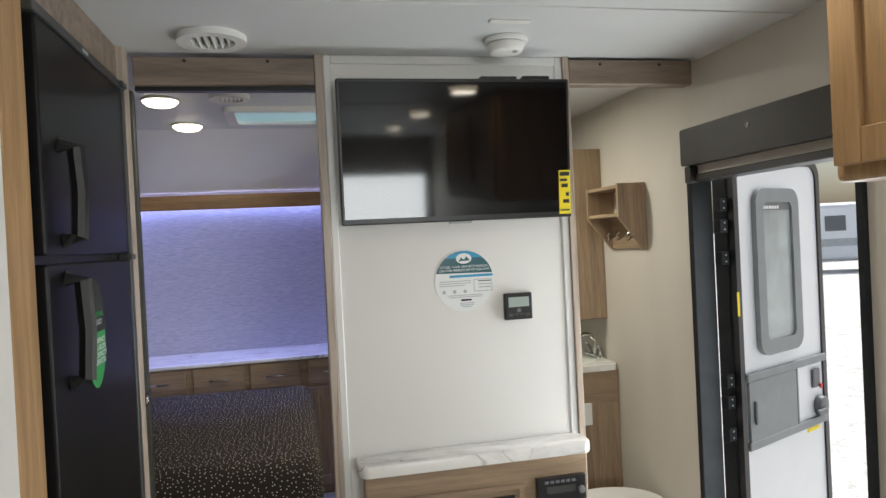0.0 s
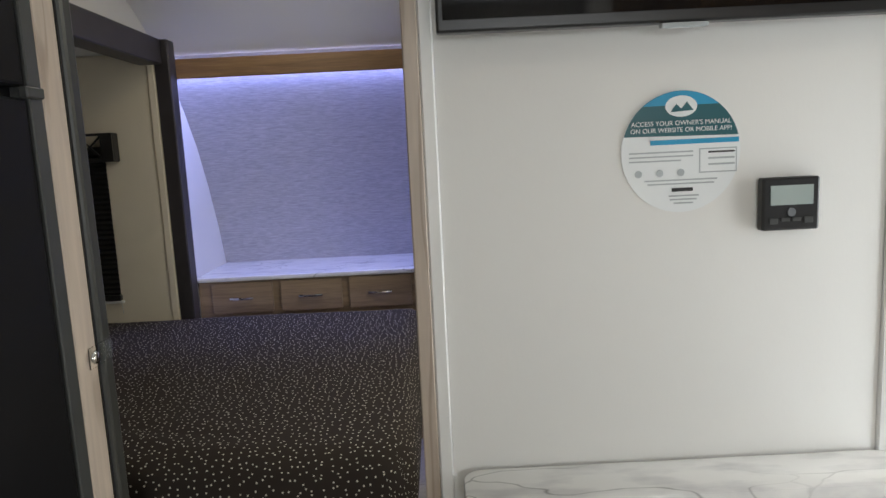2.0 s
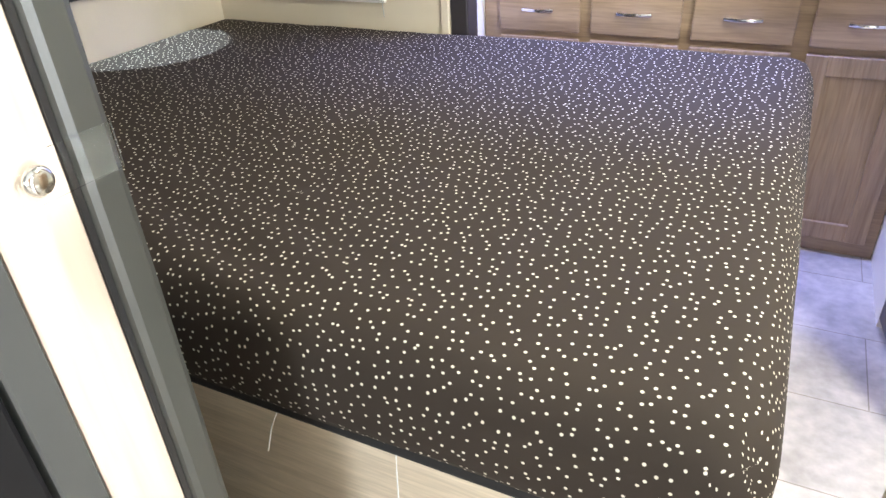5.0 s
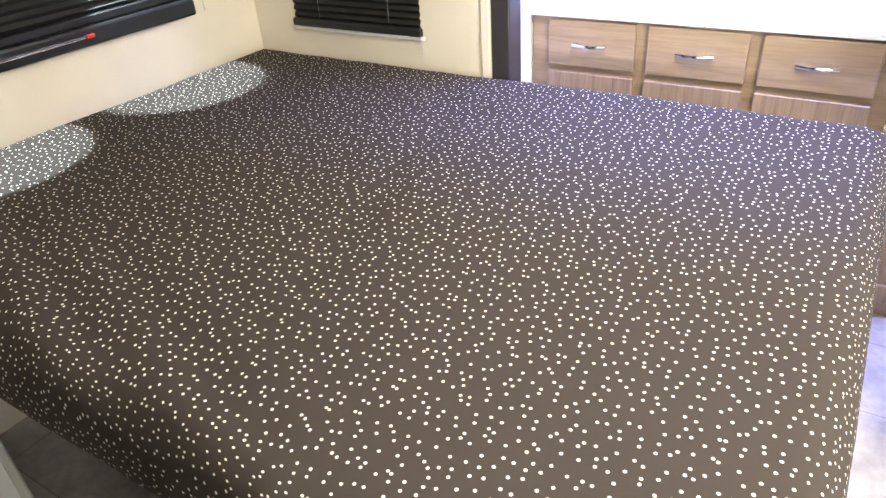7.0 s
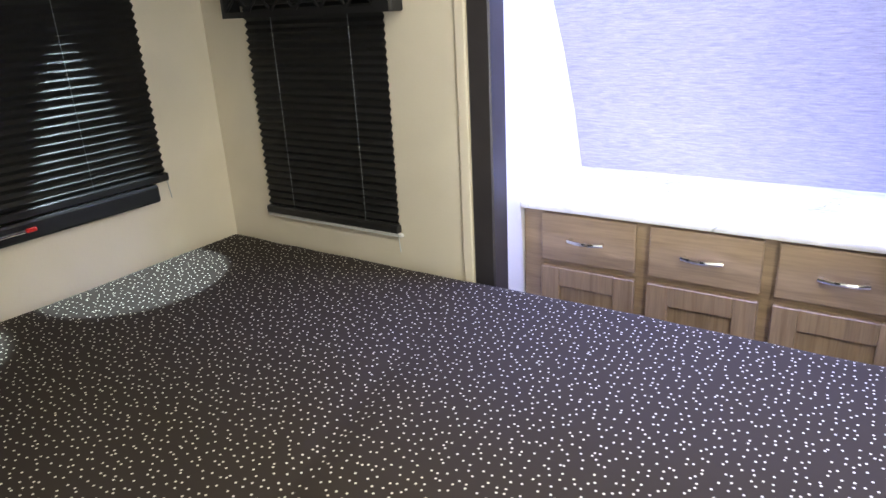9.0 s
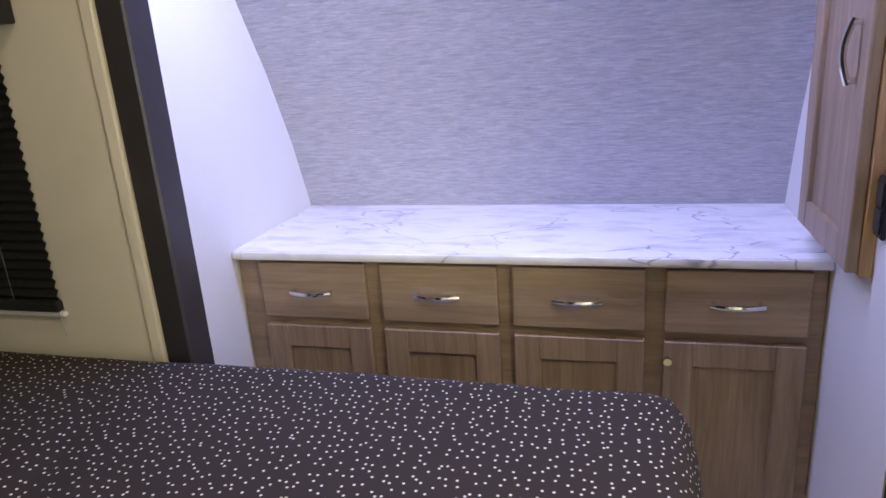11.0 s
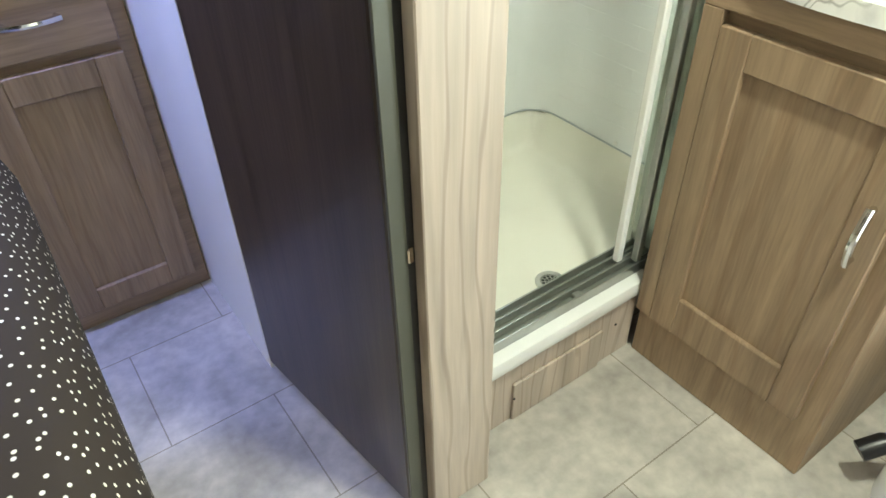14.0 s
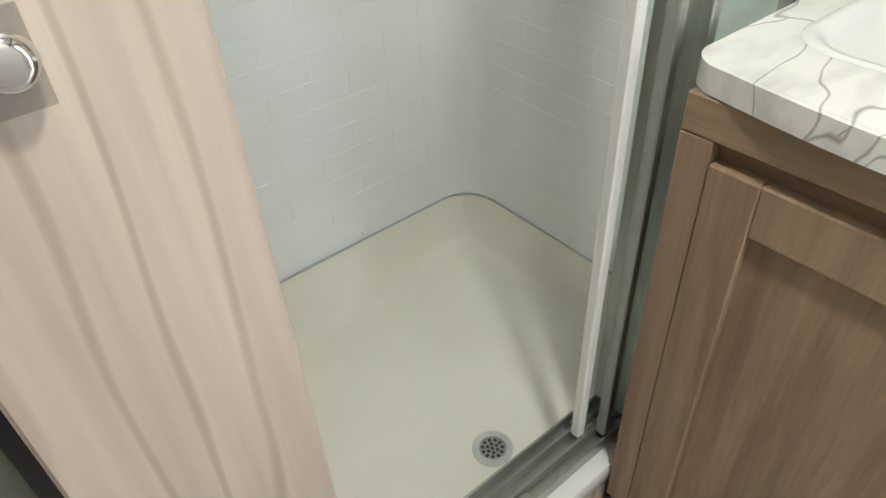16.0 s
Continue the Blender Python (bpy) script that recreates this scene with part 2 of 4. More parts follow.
M_GLASS = glass("shower_glass")
M_CLEAR = glass("clear_vinyl_strap", (0.97, 0.98, 0.98), 0.05, 1.22)
M_LENS = emit("lamp_lens", (1.0, 0.84, 0.6), 9.0)
M_LED = emit("led_strip", (0.55, 0.55, 1.0), 12.0)
# emission stands in for daylight coming through the roof hatch
M_HATCH = emit("hatch_daylight_glow", (0.14, 0.50, 0.56), 0.45)
M_WHITEP = mat("white_plastic", (0.78, 0.78, 0.76), 0.35, var=0.03, scale=6)
M_GELCOAT = mat("white_door_skin", (0.74, 0.77, 0.80), 0.35, var=0.03, scale=4)
M_DGREY = mat("dark_grey_plastic", (0.13, 0.14, 0.15), 0.45, var=0.1, scale=10)
M_MGREY = mat("mid_grey_plastic", (0.22, 0.24, 0.25), 0.45, var=0.1, scale=10)
M_YELLOW = mat("yellow_label", (0.90, 0.72, 0.02), 0.5, var=0.03)
M_INK = mat("black_ink", (0.02, 0.02, 0.02), 0.6, var=0.1)
M_GREEN = mat("green_label", (0.03, 0.32, 0.08), 0.45, var=0.05)
M_TEAL = mat("dark_teal_print", (0.012, 0.10, 0.12), 0.35, var=0.2)
M_BLUE = mat("blue_print", (0.02, 0.30, 0.52), 0.35, var=0.15)
M_CARD = mat("white_card", (0.80, 0.82, 0.82), 0.4, var=0.02)
M_GREYINK = mat("grey_print", (0.42, 0.45, 0.46), 0.5, var=0.1)
M_LCD = mat("lcd_screen", (0.36, 0.42, 0.40), 0.25, var=0.05)
M_GRAVEL = mat("pale_gravel", (0.72, 0.71, 0.69), 0.9, var=0.3, scale=5, fine=0.3, bump=0.5, bscale=40)
M_JAMB = mat("dark_satin_aluminium", (0.022, 0.024, 0.026), 0.6, var=0.2, scale=9, spec=0.12)
M_VALANCE = mat("dark_bronze_cover", (0.026, 0.022, 0.020), 0.5, var=0.2, scale=7, spec=0.3)
M_RED = mat("red_plastic", (0.6, 0.02, 0.02), 0.4, var=0.05)
M_BRASS = mat("nickel_pull", (0.62, 0.56, 0.46), 0.18, 1.0, var=0.05)


# ---------- builders ----------
ORG = {}


def thing(name, at, label, category, group="", kind="", rz=0):
    e = new(name)
    e.empty_display_size = 0.05
    e.matrix_world = pose(*at, 0, 0, rz)
    ORG[e.name] = Vector((0, 0, 0)) if rz else Vector(at)
    return tagged(e, label, category, group, kind)


def part(name, bm, material, parent=None, label=""):
    me = bpy.data.meshes.new(name)
    if parent is not None:
        bmesh.ops.translate(bm, verts=bm.verts, vec=-ORG[parent.name])
    bm.to_mesh(me)
    bm.free()
    me.materials.append(material)
    ob = new(name, me)
    if parent is not None:
        ob.parent = parent
        ORG[ob.name] = ORG[parent.name]
    else:
        ORG[ob.name] = Vector((0, 0, 0))
    if label:
        tagged(ob, label)
    return ob


def smooth(ob, angle=40):
    ob.data.shade_smooth()
    ob.data.set_sharp_from_angle(angle=radians(angle))
    return ob


def box(x0, x1, y0, y1, z0, z1, bev=0.0, seg=1, bm=None):
    target = bm or bmesh.new()
    b = bmesh.new()
    bmesh.ops.create_cube(b, size=1)
    bmesh.ops.scale(b, vec=(x1 - x0, y1 - y0, z1 - z0), verts=b.verts)
    bmesh.ops.translate(b, vec=((x0 + x1) / 2, (y0 + y1) / 2, (z0 + z1) / 2), verts=b.verts)
    if bev:
        bmesh.ops.bevel(b, geom=b.edges[:], offset=bev, segments=seg, profile=0.5, affect="EDGES")
    return merge(target, b)


def merge(target, b, m=None):
    if m is not None:
        bmesh.ops.transform(b, matrix=m, verts=b.verts)
        if m.determinant() < 0:
            bmesh.ops.reverse_faces(b, faces=b.faces)
    tmp = bpy.data.meshes.new("tmp")
    b.to_mesh(tmp)
    b.free()
    target.from_mesh(tmp)
    bpy.data.meshes.remove(tmp)
    return target


def turned(bm, m):
    bmesh.ops.transform(bm, matrix=m, verts=bm.verts)
    if m.determinant() < 0:
        bmesh.ops.reverse_faces(bm, faces=bm.faces)
    return bm


def cyl(p, axis, r, h, seg=24, r2=None, bev=0.0, bm=None):
    """A disc or rod from p along an axis."""
    b = bmesh.new()
    bmesh.ops.create_cone(b, cap_ends=True, segments=seg, radius1=r, radius2=r if r2 is None else r2, depth=h)
    bmesh.ops.translate(b, vec=(0, 0, h / 2), verts=b.verts)
    if bev:
        rim = [e for e in b.edges if len(e.link_faces) == 2 and any(len(f.verts) > 4 for f in e.link_faces)]
        bmesh.ops.bevel(b, geom=rim, offset=bev, segments=2, profile=0.5, affect="EDGES")
    q = Vector((0, 0, 1)).rotation_difference(Vector(axis)).to_matrix().to_4x4()
    return merge(bm or bmesh.new(), b, Matrix.Translation(p) @ q)


def prism(outline, depth, m):
    """An outline in u, v, pushed out along w, placed by m."""
    b = bmesh.new()
    f = b.faces.new([b.verts.new((u, v, 0)) for u, v in outline])
    ext = bmesh.ops.extrude_face_region(b, geom=[f])
    bmesh.ops.translate(b, vec=(0, 0, depth), verts=[v for v in ext["geom"] if isinstance(v, bmesh.types.BMVert)])
    bmesh.ops.recalc_face_normals(b, faces=b.faces)
    return turned(b, m)


def rounded(u0, u1, v0, v1, r, n=6):
    pts = []
    for cu, cv, a in ((u1 - r, v1 - r, 0), (u0 + r, v1 - r, 90), (u0 + r, v0 + r, 180), (u1 - r, v0 + r, 270)):
        for i in range(n + 1):
            t = radians(a + 90 * i / n)
            pts.append((cu + r * math.cos(t), cv + r * math.sin(t)))
    return pts


def ring(outer, inner, depth, m):
    """A frame between two outlines with the same number of corners."""
    b = bmesh.new()
    n = len(outer)
    lo = [b.verts.new((u, v, 0)) for u, v in outer]
    li = [b.verts.new((u, v, 0)) for u, v in inner]
    ho = [b.verts.new((u, v, depth)) for u, v in outer]
    hi = [b.verts.new((u, v, depth)) for u, v in inner]
    for i in range(n):
        j = (i + 1) % n
        for q in ((ho[i], ho[j], hi[j], hi[i]), (lo[j], lo[i], li[i], li[j]), (lo[i], lo[j], ho[j], ho[i]), (li[j], li[i], hi[i], hi[j])):
            b.faces.new(q)
    bmesh.ops.recalc_face_normals(b, faces=b.faces)
    return turned(b, m)


def tube(points, r, seg=8, flat=1.0):
    """A bent bar through points; flat squashes the section in z."""
    b = bmesh.new()
    rings = []
    pts = [Vector(p) for p in points]
    for i, p in enumerate(pts):
        d = (pts[min(i + 1, len(pts) - 1)] - pts[max(i - 1, 0)]).normalized()
        up = Vector((0, 0, 1)) if abs(d.z) < 0.9 else Vector((0, 1, 0))
        s = d.cross(up).normalized()
        u = s.cross(d)
        rings.append([b.verts.new(p + s * r * math.cos(2 * math.pi * k / seg) + u * r * flat * math.sin(2 * math.pi * k / seg)) for k in range(seg)])
    for a, c in zip(rings, rings[1:]):
        for k in range(seg):
            b.faces.new((a[k], a[(k + 1) % seg], c[(k + 1) % seg], c[k]))
    b.faces.new(rings[0][::-1])
    b.faces.new(rings[-1])
    bmesh.ops.recalc_face_normals(b, faces=b.faces)
    return b


def face_y(x, y, z):
    """Places u to the right, v up, w towards the viewer on a wall that faces -y."""
    return Matrix(((1, 0, 0, x), (0, 0, -1, y), (0, 1, 0, z), (0, 0, 0, 1)))


def face_x(x, y, z):
    """The same on a wall that faces -x; u runs towards -y."""
    return Matrix(((0, 0, -1, x), (-1, 0, 0, y), (0, 1, 0, z), (0, 0, 0, 1)))


def face_px(x, y, z):
    """The same on a wall that faces +x; u runs towards +y."""
    return Matrix(((0, 0, 1, x), (1, 0, 0, y), (0, 1, 0, z), (0, 0, 0, 1)))


def structure(name, bm, material, label, category=""):
    return tagged(part(name, bm, material), label, category or name.split("_")[0], kind="structure")


def bar_handle(parent, m, length=0.104):
    """An arched chrome pull on two feet, in u, v, w."""
    pts = [(-length / 2 + length * i / 10, 0, 0.012 + 0.012 * math.sin(math.pi * i / 10)) for i in range(11)]
    b = tube(pts, 0.0062, 8)
    for s in (-1, 1):
        cyl((s * length * 0.44, 0, 0), (0, 0, 1), 0.006, 0.014, 10, bm=b)
    return smooth(part("handle", turned(b, m), M_CHROME, parent, "polished chrome arched pull"))


def drawer_front(parent, m, w, h, mx):
    """A slab drawer front with eased edges and its pull."""
    b = box(0, w, 0, h, 0, 0.018, 0.004, 2)
    d = part("drawer_front", turned(b, m), mx, parent)
    bar_handle(d, m @ Matrix.Translation((w / 2, h / 2, 0.018)))
    return d


def shaker_door(parent, m, w, h, mz, mx, rail=0.055, handle=None):
    b = box(0, rail, 0, h, 0, 0.02, 0.002)
    box(w - rail, w, 0, h, 0, 0.02, 0.002, bm=b)
    box(rail, w - rail, 0, rail, 0, 0.0195, 0.002, bm=b)
    box(rail, w - rail, h - rail, h, 0, 0.0195, 0.002, bm=b)
    d = part("door", turned(b, m), mz, parent)
    part("panel", turned(box(rail - 0.004, w - rail + 0.004, rail - 0.004, h - rail + 0.004, 0.002, 0.009), m), mz, d)
    if handle:
        u, v, upright = handle
        bar_handle(d, m @ Matrix.Translation((u, v, 0.02)) @ (pose(0, 0, 0, 0, 0, 90) if upright else Matrix()))
    return d


# ---------- setting ----------
CEIL = 2.06
b = box(-0.70, 1.83, -2.6, 5.0, -0.06, 0.0)
box(-1.53, -0.70, 2.45, 4.03, -0.06, 0.0, bm=b)
structure("floor", b, M_FLOOR, "stone-print beige sheet vinyl floor")
b = box(-0.70, 1.9, -2.6, 3.72, CEIL, CEIL + 0.06)
for ys in (1.93, 0.6, -0.8):
    box(-0.62, 1.77, ys - 0.02, ys + 0.02, CEIL - 0.004, CEIL, bm=b)
structure("ceiling", b, M_CEIL, "white panel ceiling with flat seam strips")
b = box(1.77, 1.83, 2.47, 5.0, 0, 2.3)
box(1.77, 1.83, -2.6, 1.70, 0, 2.3, bm=b)
box(1.77, 1.83, 1.70, 2.47, 1.66, 2.3, bm=b)
structure("wall_right", b, M_BEIGE, "beige linen-textured side wall with the entry opening", "wall")
b = box(-0.70, -0.637, 4.03, 5.0, 0, 2.3)
structure("wall_left_front", b, M_WHITE, "white side wall beside the dresser", "wall")
structure("wall_left_rear", box(-0.70, -0.637, -2.6, 1.5, 0, 2.3), M_BEIGE, "beige side wall of the lounge", "wall")
b = box(-0.70, 1.83, -2.66, -2.6, 0, 1.12)
box(-0.70, 1.83, -2.66, -2.6, 1.68, 2.3, bm=b)
box(-0.70, 0.74, -2.66, -2.6, 1.12, 1.68, bm=b)
box(1.70, 1.83, -2.66, -2.6, 1.12, 1.68, bm=b)
structure("wall_rear", b, M_BEIGE, "beige rear wall with a wide window opening", "wall")
wr = structure("window_rear", ring([(0.74, 1.12), (1.70, 1.12), (1.70, 1.68), (0.74, 1.68)], [(0.76, 1.14), (1.68, 1.14), (1.68, 1.66), (0.76, 1.66)], 0.05, face_y(0, -2.59, 0)), M_BLACK, "black-framed rear window", "window")

# front cap: wallpapered slope, then the white slope above the valance
PROF = [(4.80, 0.70), (4.795, 0.83), (4.725, 1.03), (4.63, 1.236), (4.52, 1.43), (4.40, 1.585), (4.27, 1.72), (4.20, 1.80)]
UPPER = [(4.20, 1.80), (3.95, 1.95), (3.80, 2.02), (3.68, 2.06)]


def slope_wall(prof, x0, x1, thick=0.04):
    b = bmesh.new()
    pts = [(y, z) for y, z in prof] + [(y + thick, z + thick) for y, z in reversed(prof)]
    f = b.faces.new([b.verts.new((x0, y, z)) for y, z in pts])
    e = bmesh.ops.extrude_face_region(b, geom=[f])
    bmesh.ops.translate(b, vec=(x1 - x0, 0, 0), verts=[v for v in e["geom"] if isinstance(v, bmesh.types.BMVert)])
    bmesh.ops.recalc_face_normals(b, faces=b.faces)
    return b


smooth(structure("wall_front_papered", slope_wall(PROF, -0.637, 0.703), M_PAPER, "sloping front wall in striated grey wallpaper", "wall"), 50)
smooth(structure("wall_front_upper", slope_wall(UPPER, -0.70, 0.80), M_WHITE, "white sloping wall above the wooden valance", "wall"), 50)

# TV partition
structure("wall_tv", box(0.49, 1.228, 2.39, 2.44, 0, CEIL), M_WHITE, "white textured partition wall", "wall")
b = box(0.466, 0.4895, 2.383, 2.44, 0, CEIL, 0.003)
structure("trim_tv_near", b, M_WHITEP, "white plastic corner trim", "trim")
structure("trim_tv_far", box(1.2285, 1.254, 2.383, 2.44, 0, CEIL, 0.003), M_WHITEP, "white plastic corner trim", "trim")
structure("trim_tv_top", box(0.49, 1.228, 2.382, 2.389, CEIL - 0.028, CEIL - 0.001, 0.002), M_WHITEP, "white plastic top trim", "trim")
structure("jamb_tv_near", box(0.440, 0.4655, 2.375, 2.455, 0, CEIL, 0.002), M_PALE, "pale wood door jamb", "jamb")
structure("jamb_tv_far", box(1.2545, 1.276, 2.375, 2.455, 0, CEIL, 0.002), M_PALE, "pale wood door jamb", "jamb")
structure("beam_bedroom", box(-0.0840, 0.4395, 2.378, 2.43, 1.964, 2.048, 0.003), M_GREIGE, "grey-brown wooden header over the bedroom doorway", "beam")
structure("beam_bathroom", box(1.2765, 1.735, 2.378, 2.43, 1.968, 2.052, 0.003), M_GREIGE, "grey-brown wooden header over the bathroom opening", "beam")
structure("track_bedroom", box(-0.0845, 0.4395, 2.395, 2.425, 1.951, 1.9635), M_BLACK, "black door track under the header", "track")
for bx in (0.06, 0.30, 1.39, 1.61):
    tagged(part("screw_cap", cyl((bx, 2.3778, 2.036), (0, -1, 0), 0.005, 0.003, 12), M_INK), "dark round screw cap in the wooden header", "screw cap", "header screw caps")

# shower partition and front wardrobe wall
structure("wall_shower_partition", box(0.80, 0.925, 3.462, 4.24, 0, CEIL, 0.002), M_PALE, "pale wood-print shower partition end", "wall")
# plain black strip fills the gap between door and partition
structure("wall_shower_seal", box(0.785, 0.7995, 3.485, 3.9715, 0, CEIL), M_BLACK, "black strip filling the gap beside the door", "trim")
structure("wall_bedroom_right", box(0.703, 0.7995, 3.972, 5.0, 0, CEIL), M_WHITE, "white wall between dresser and dark door", "wall")
structure("wall_front_closing", box(-0.70, 1.9, 5.0, 5.06, 0, 2.3), M_BEIGE, "closing wall behind the front cap", "wall")
structure("ceiling_bath", box(0.80, 1.9, 3.721, 5.0, CEIL, CEIL + 0.06), M_CEIL, "white panel ceiling over the shower", "ceiling")

# bed slide-out
b = box(-1.53, -1.47, 2.45, 4.03, 0, 1.78)
structure("wall_slide_outer", b, M_CREAM, "cream end wall of the bed slide-out", "wall")
structure("wall_slide_front", box(-1.47, -0.5785, 3.967, 4.03, 0, 1.78), M_CREAM, "cream side wall of the bed slide-out", "wall")
structure("wall_slide_near", box(-1.47, -0.64, 2.45, 2.51, 0, 1.78), M_CREAM, "cream near side wall of the bed slide-out", "wall")
structure("ceiling_slide", box(-1.53, -0.602, 2.45, 4.03, 1.781, 1.83), M_CEIL, "low white ceiling of the bed slide-out", "ceiling")
structure("wall_above_slide", box(-0.70, -0.637, 1.5, 4.03, 1.831, 2.3), M_WHITE, "white wall above the slide-out opening", "wall")
structure("wall_left_behind_fridge", box(-0.70, -0.637, 1.5, 2.449, 0, 1.83), M_BEIGE, "closing wall behind the refrigerator", "wall")
structure("trim_slide_post", box(-0.578, -0.52, 3.962, 4.034, 0, 1.83, 0.004), M_POST, "dark brown slide-out opening trim", "trim")
structure("trim_slide_header", box(-0.6365, -0.545, 2.55, 3.9615, 1.735, 1.83, 0.004), M_POST, "dark brown slide-out header trim", "trim")
structure("trim_slide_batten", box(-0.607, -0.582, 3.959, 3.9668, 0.6, 1.78, 0.002), M_CREAM, "cream cover batten on the slide wall", "trim")

# ---------- bedroom ----------
dresser = thing("dresser", (0.03, 4.34, 0), "taupe oak built-in dresser with four drawers and doors", "dresser")
part("body", box(-0.635, 0.7015, 4.352, 4.79, 0.0, 0.811, 0.002), M_WOODX, dresser)
DX = [(-0.572, -0.293), (-0.256, 0.025), (0.059, 0.346), (0.388, 0.670)]
for x0, x1 in DX:
    drawer_front(dresser, face_y(x0, 4.352, 0.660), x1 - x0, 0.143, M_WOODX)
    shaker_door(dresser, face_y(x0, 4.352, 0.055), x1 - x0, 0.585, M_WOOD, M_WOODX, 0.058)
kn = smooth(part("knob", cyl((0.395, 4.331, 0.60), (0, -1, 0), 0.006, 0.012, 12), M_BRASS, dresser, "small nickel knob"))
part("knob_cap", cyl((0.395, 4.319, 0.60), (0, -1, 0), 0.009, 0.006, 14), M_BRASS, kn)
top = thing("dresser_countertop", (0.03, 4.56, 0.811), "white marble-look laminate top on the dresser", "countertop")
smooth(part("slab", box(-0.636, 0.7025, 4.3365, 4.80, 0.8115, 0.832, 0.001), M_MARBLE, top))
smooth(part("front_edge", box(-0.636, 0.7025, 4.326, 4.336, 0.8115, 0.832, 0.004, 2), M_MARBLE, top, "rounded marble-look front edge"))

val = thing("valance", (0.03, 4.2, 1.7), "honey-brown wooden light valance under the front slope", "valance")
part("board", box(-0.636, 0.7025, 4.185, 4.203, 1.705, 1.785, 0.002), M_HONEYX, val)
part("led_strip", box(-0.62, 0.70, 4.222, 4.236, 1.739, 1.744), M_LED, val, "glowing violet-white LED strip")

# wardrobe cupboard over the dresser's end
ward = thing("wall_cupboard", (0.70, 4.28, 0.86), "pale taupe cupboard with shaker door above the dresser end", "cupboard")
part("body", box(0.682, 0.7025, 4.13, 4.48, 0.868, 1.70, 0.002), M_HONEY, ward)
shaker_door(ward, face_x(0.6815, 4.475, 0.875), 0.34, 0.815, M_WOOD, M_WOODX, 0.055, (0.29, 0.36, True))

# bed
bed = thing("bed_base", (-0.5, 3.3, 0), "pale wood bed platform under the mattress", "bed base")
part("platform", box(-1.465, 0.36, 2.68, 3.955, 0.46, 0.515, 0.003), M_WOODX, bed)
part("front_panel", box(-0.50, 0.34, 2.69, 2.71, 0.0, 0.4595, 0.002), M_BASE, bed)
part("side_panel", box(0.32, 0.34, 2.7105, 3.94, 0.0, 0.4595, 0.002), M_BASE, bed)
part("batten", box(0.3405, 0.353, 2.688, 2.705, 0.0, 0.4595, 0.002), M_HONEY, bed)


def mattress_mesh():
    """A soft slab: plan rounded at the corners, edges rolled, top slightly hollow and rumpled."""
    b = bmesh.new()
    flat = {}
    x0, x1, y0, y1, z0, z1 = -1.462, 0.404, 2.605, 3.962, 0.52, 0.742
    nx, ny = 96, 68
    rr = 0.055
    prof = [(0.0, 0.35), (0.0, 0.65)]
    grid = []
    for j in range(ny + 1):
        row = []
        for i in range(nx + 1):
            x = x0 + (x1 - x0) * i / nx
            y = y0 + (y1 - y0) * j / ny
            # plan corners
            for cx, cy, sx, sy in ((x1 - 0.07, y0 + 0.07, 1, -1), (x1 - 0.07, y1 - 0.07, 1, 1)):
                dx, dy = (x - cx) * sx, (y - cy) * sy
                if dx > 0 and dy > 0:
                    k = max(dx, dy) / math.hypot(dx, dy)
                    x, y = cx + sx * dx * k, cy + sy * dy * k
            e = min(i / nx * (x1 - x0), (nx - i) / nx * (x1 - x0), j / ny * (y1 - y0), (ny - j) / ny * (y1 - y0))
            t = max(0.0, 1 - e / rr)
            z = z1 - 0.045 * (1 - math.sqrt(max(0, 1 - t * t)))
            z += 0.004 * noise.noise((x * 2.3, y * 2.3, 1)) + 0.0025 * noise.noise((x * 9, y * 4, 3))
            # a long crease
            d = (x + 0.42) + 0.25 * (y - 3.2)
            if 2.9 < y < 3.75:
                z -= 0.007 * math.exp(-(d / 0.025) ** 2)
            # shallow folds towards the aisle
            if y < 2.9:
                z += 0.011 * math.sin((x * 0.35 + y) * 55) * (2.9 - y) / 0.25 * max(0, min(1, 0.2 - x))
            row.append(b.verts.new((x, y, z)))
            fall = 0.045 * (1 - math.sqrt(max(0, 1 - t * t)))
            ends = [(abs(x - x1), 1, 0), (abs(y - y0), 0, -1), (abs(y - y1), 0, 1), (abs(x - x0), -1, 0)]
            _, ox, oy = min(ends)
            flat[row[-1]] = (x + ox * fall, y + oy * fall)
        grid.append(row)
    for j in range(ny):
        for i in range(nx):
            b.faces.new((grid[j][i], grid[j][i + 1], grid[j + 1][i + 1], grid[j + 1][i]))
    rim = [grid[0][i] for i in range(nx + 1)] + [grid[j][nx] for j in range(1, ny + 1)] + [grid[ny][i] for i in range(nx - 1, -1, -1)] + [grid[j][0] for j in range(ny - 1, 0, -1)]
    cx, cy = (x0 + x1) / 2, (y0 + y1) / 2
    last = rim
    for k, (zz, inset) in enumerate(((0.665, -0.008), (0.61, -0.008), (0.58, -0.002), (0.556, 0.012))):
        nxt = []
        for v in rim:
            wob = 0.006 * noise.noise((v.co.x * 9, v.co.y * 9, k)) + 0.010 * noise.noise((v.co.x * 2.5, v.co.y * 2.5, 7)) * (k > 1)
            px = v.co.x + (-inset if v.co.x > x1 - 0.075 else 0)
            py = v.co.y + (inset if v.co.y < y0 + 0.075 else 0)
            nxt.append(b.verts.new((px, py, zz + wob)))
            drop = 0.742 - zz
            cu, cv = min(max(v.co.x, x0), x1 - 0.07), min(max(v.co.y, y0 + 0.07), y1 - 0.07)
            du, dv = v.co.x - cu, v.co.y - cv
            dn = math.hypot(du, dv) or 1.0
            flat[nxt[-1]] = (v.co.x + du / dn * drop, v.co.y + dv / dn * drop)
        for i in range(len(rim)):
            j = (i + 1) % len(rim)
            b.faces.new((last[i], nxt[i], nxt[j], last[j]))
        last = nxt
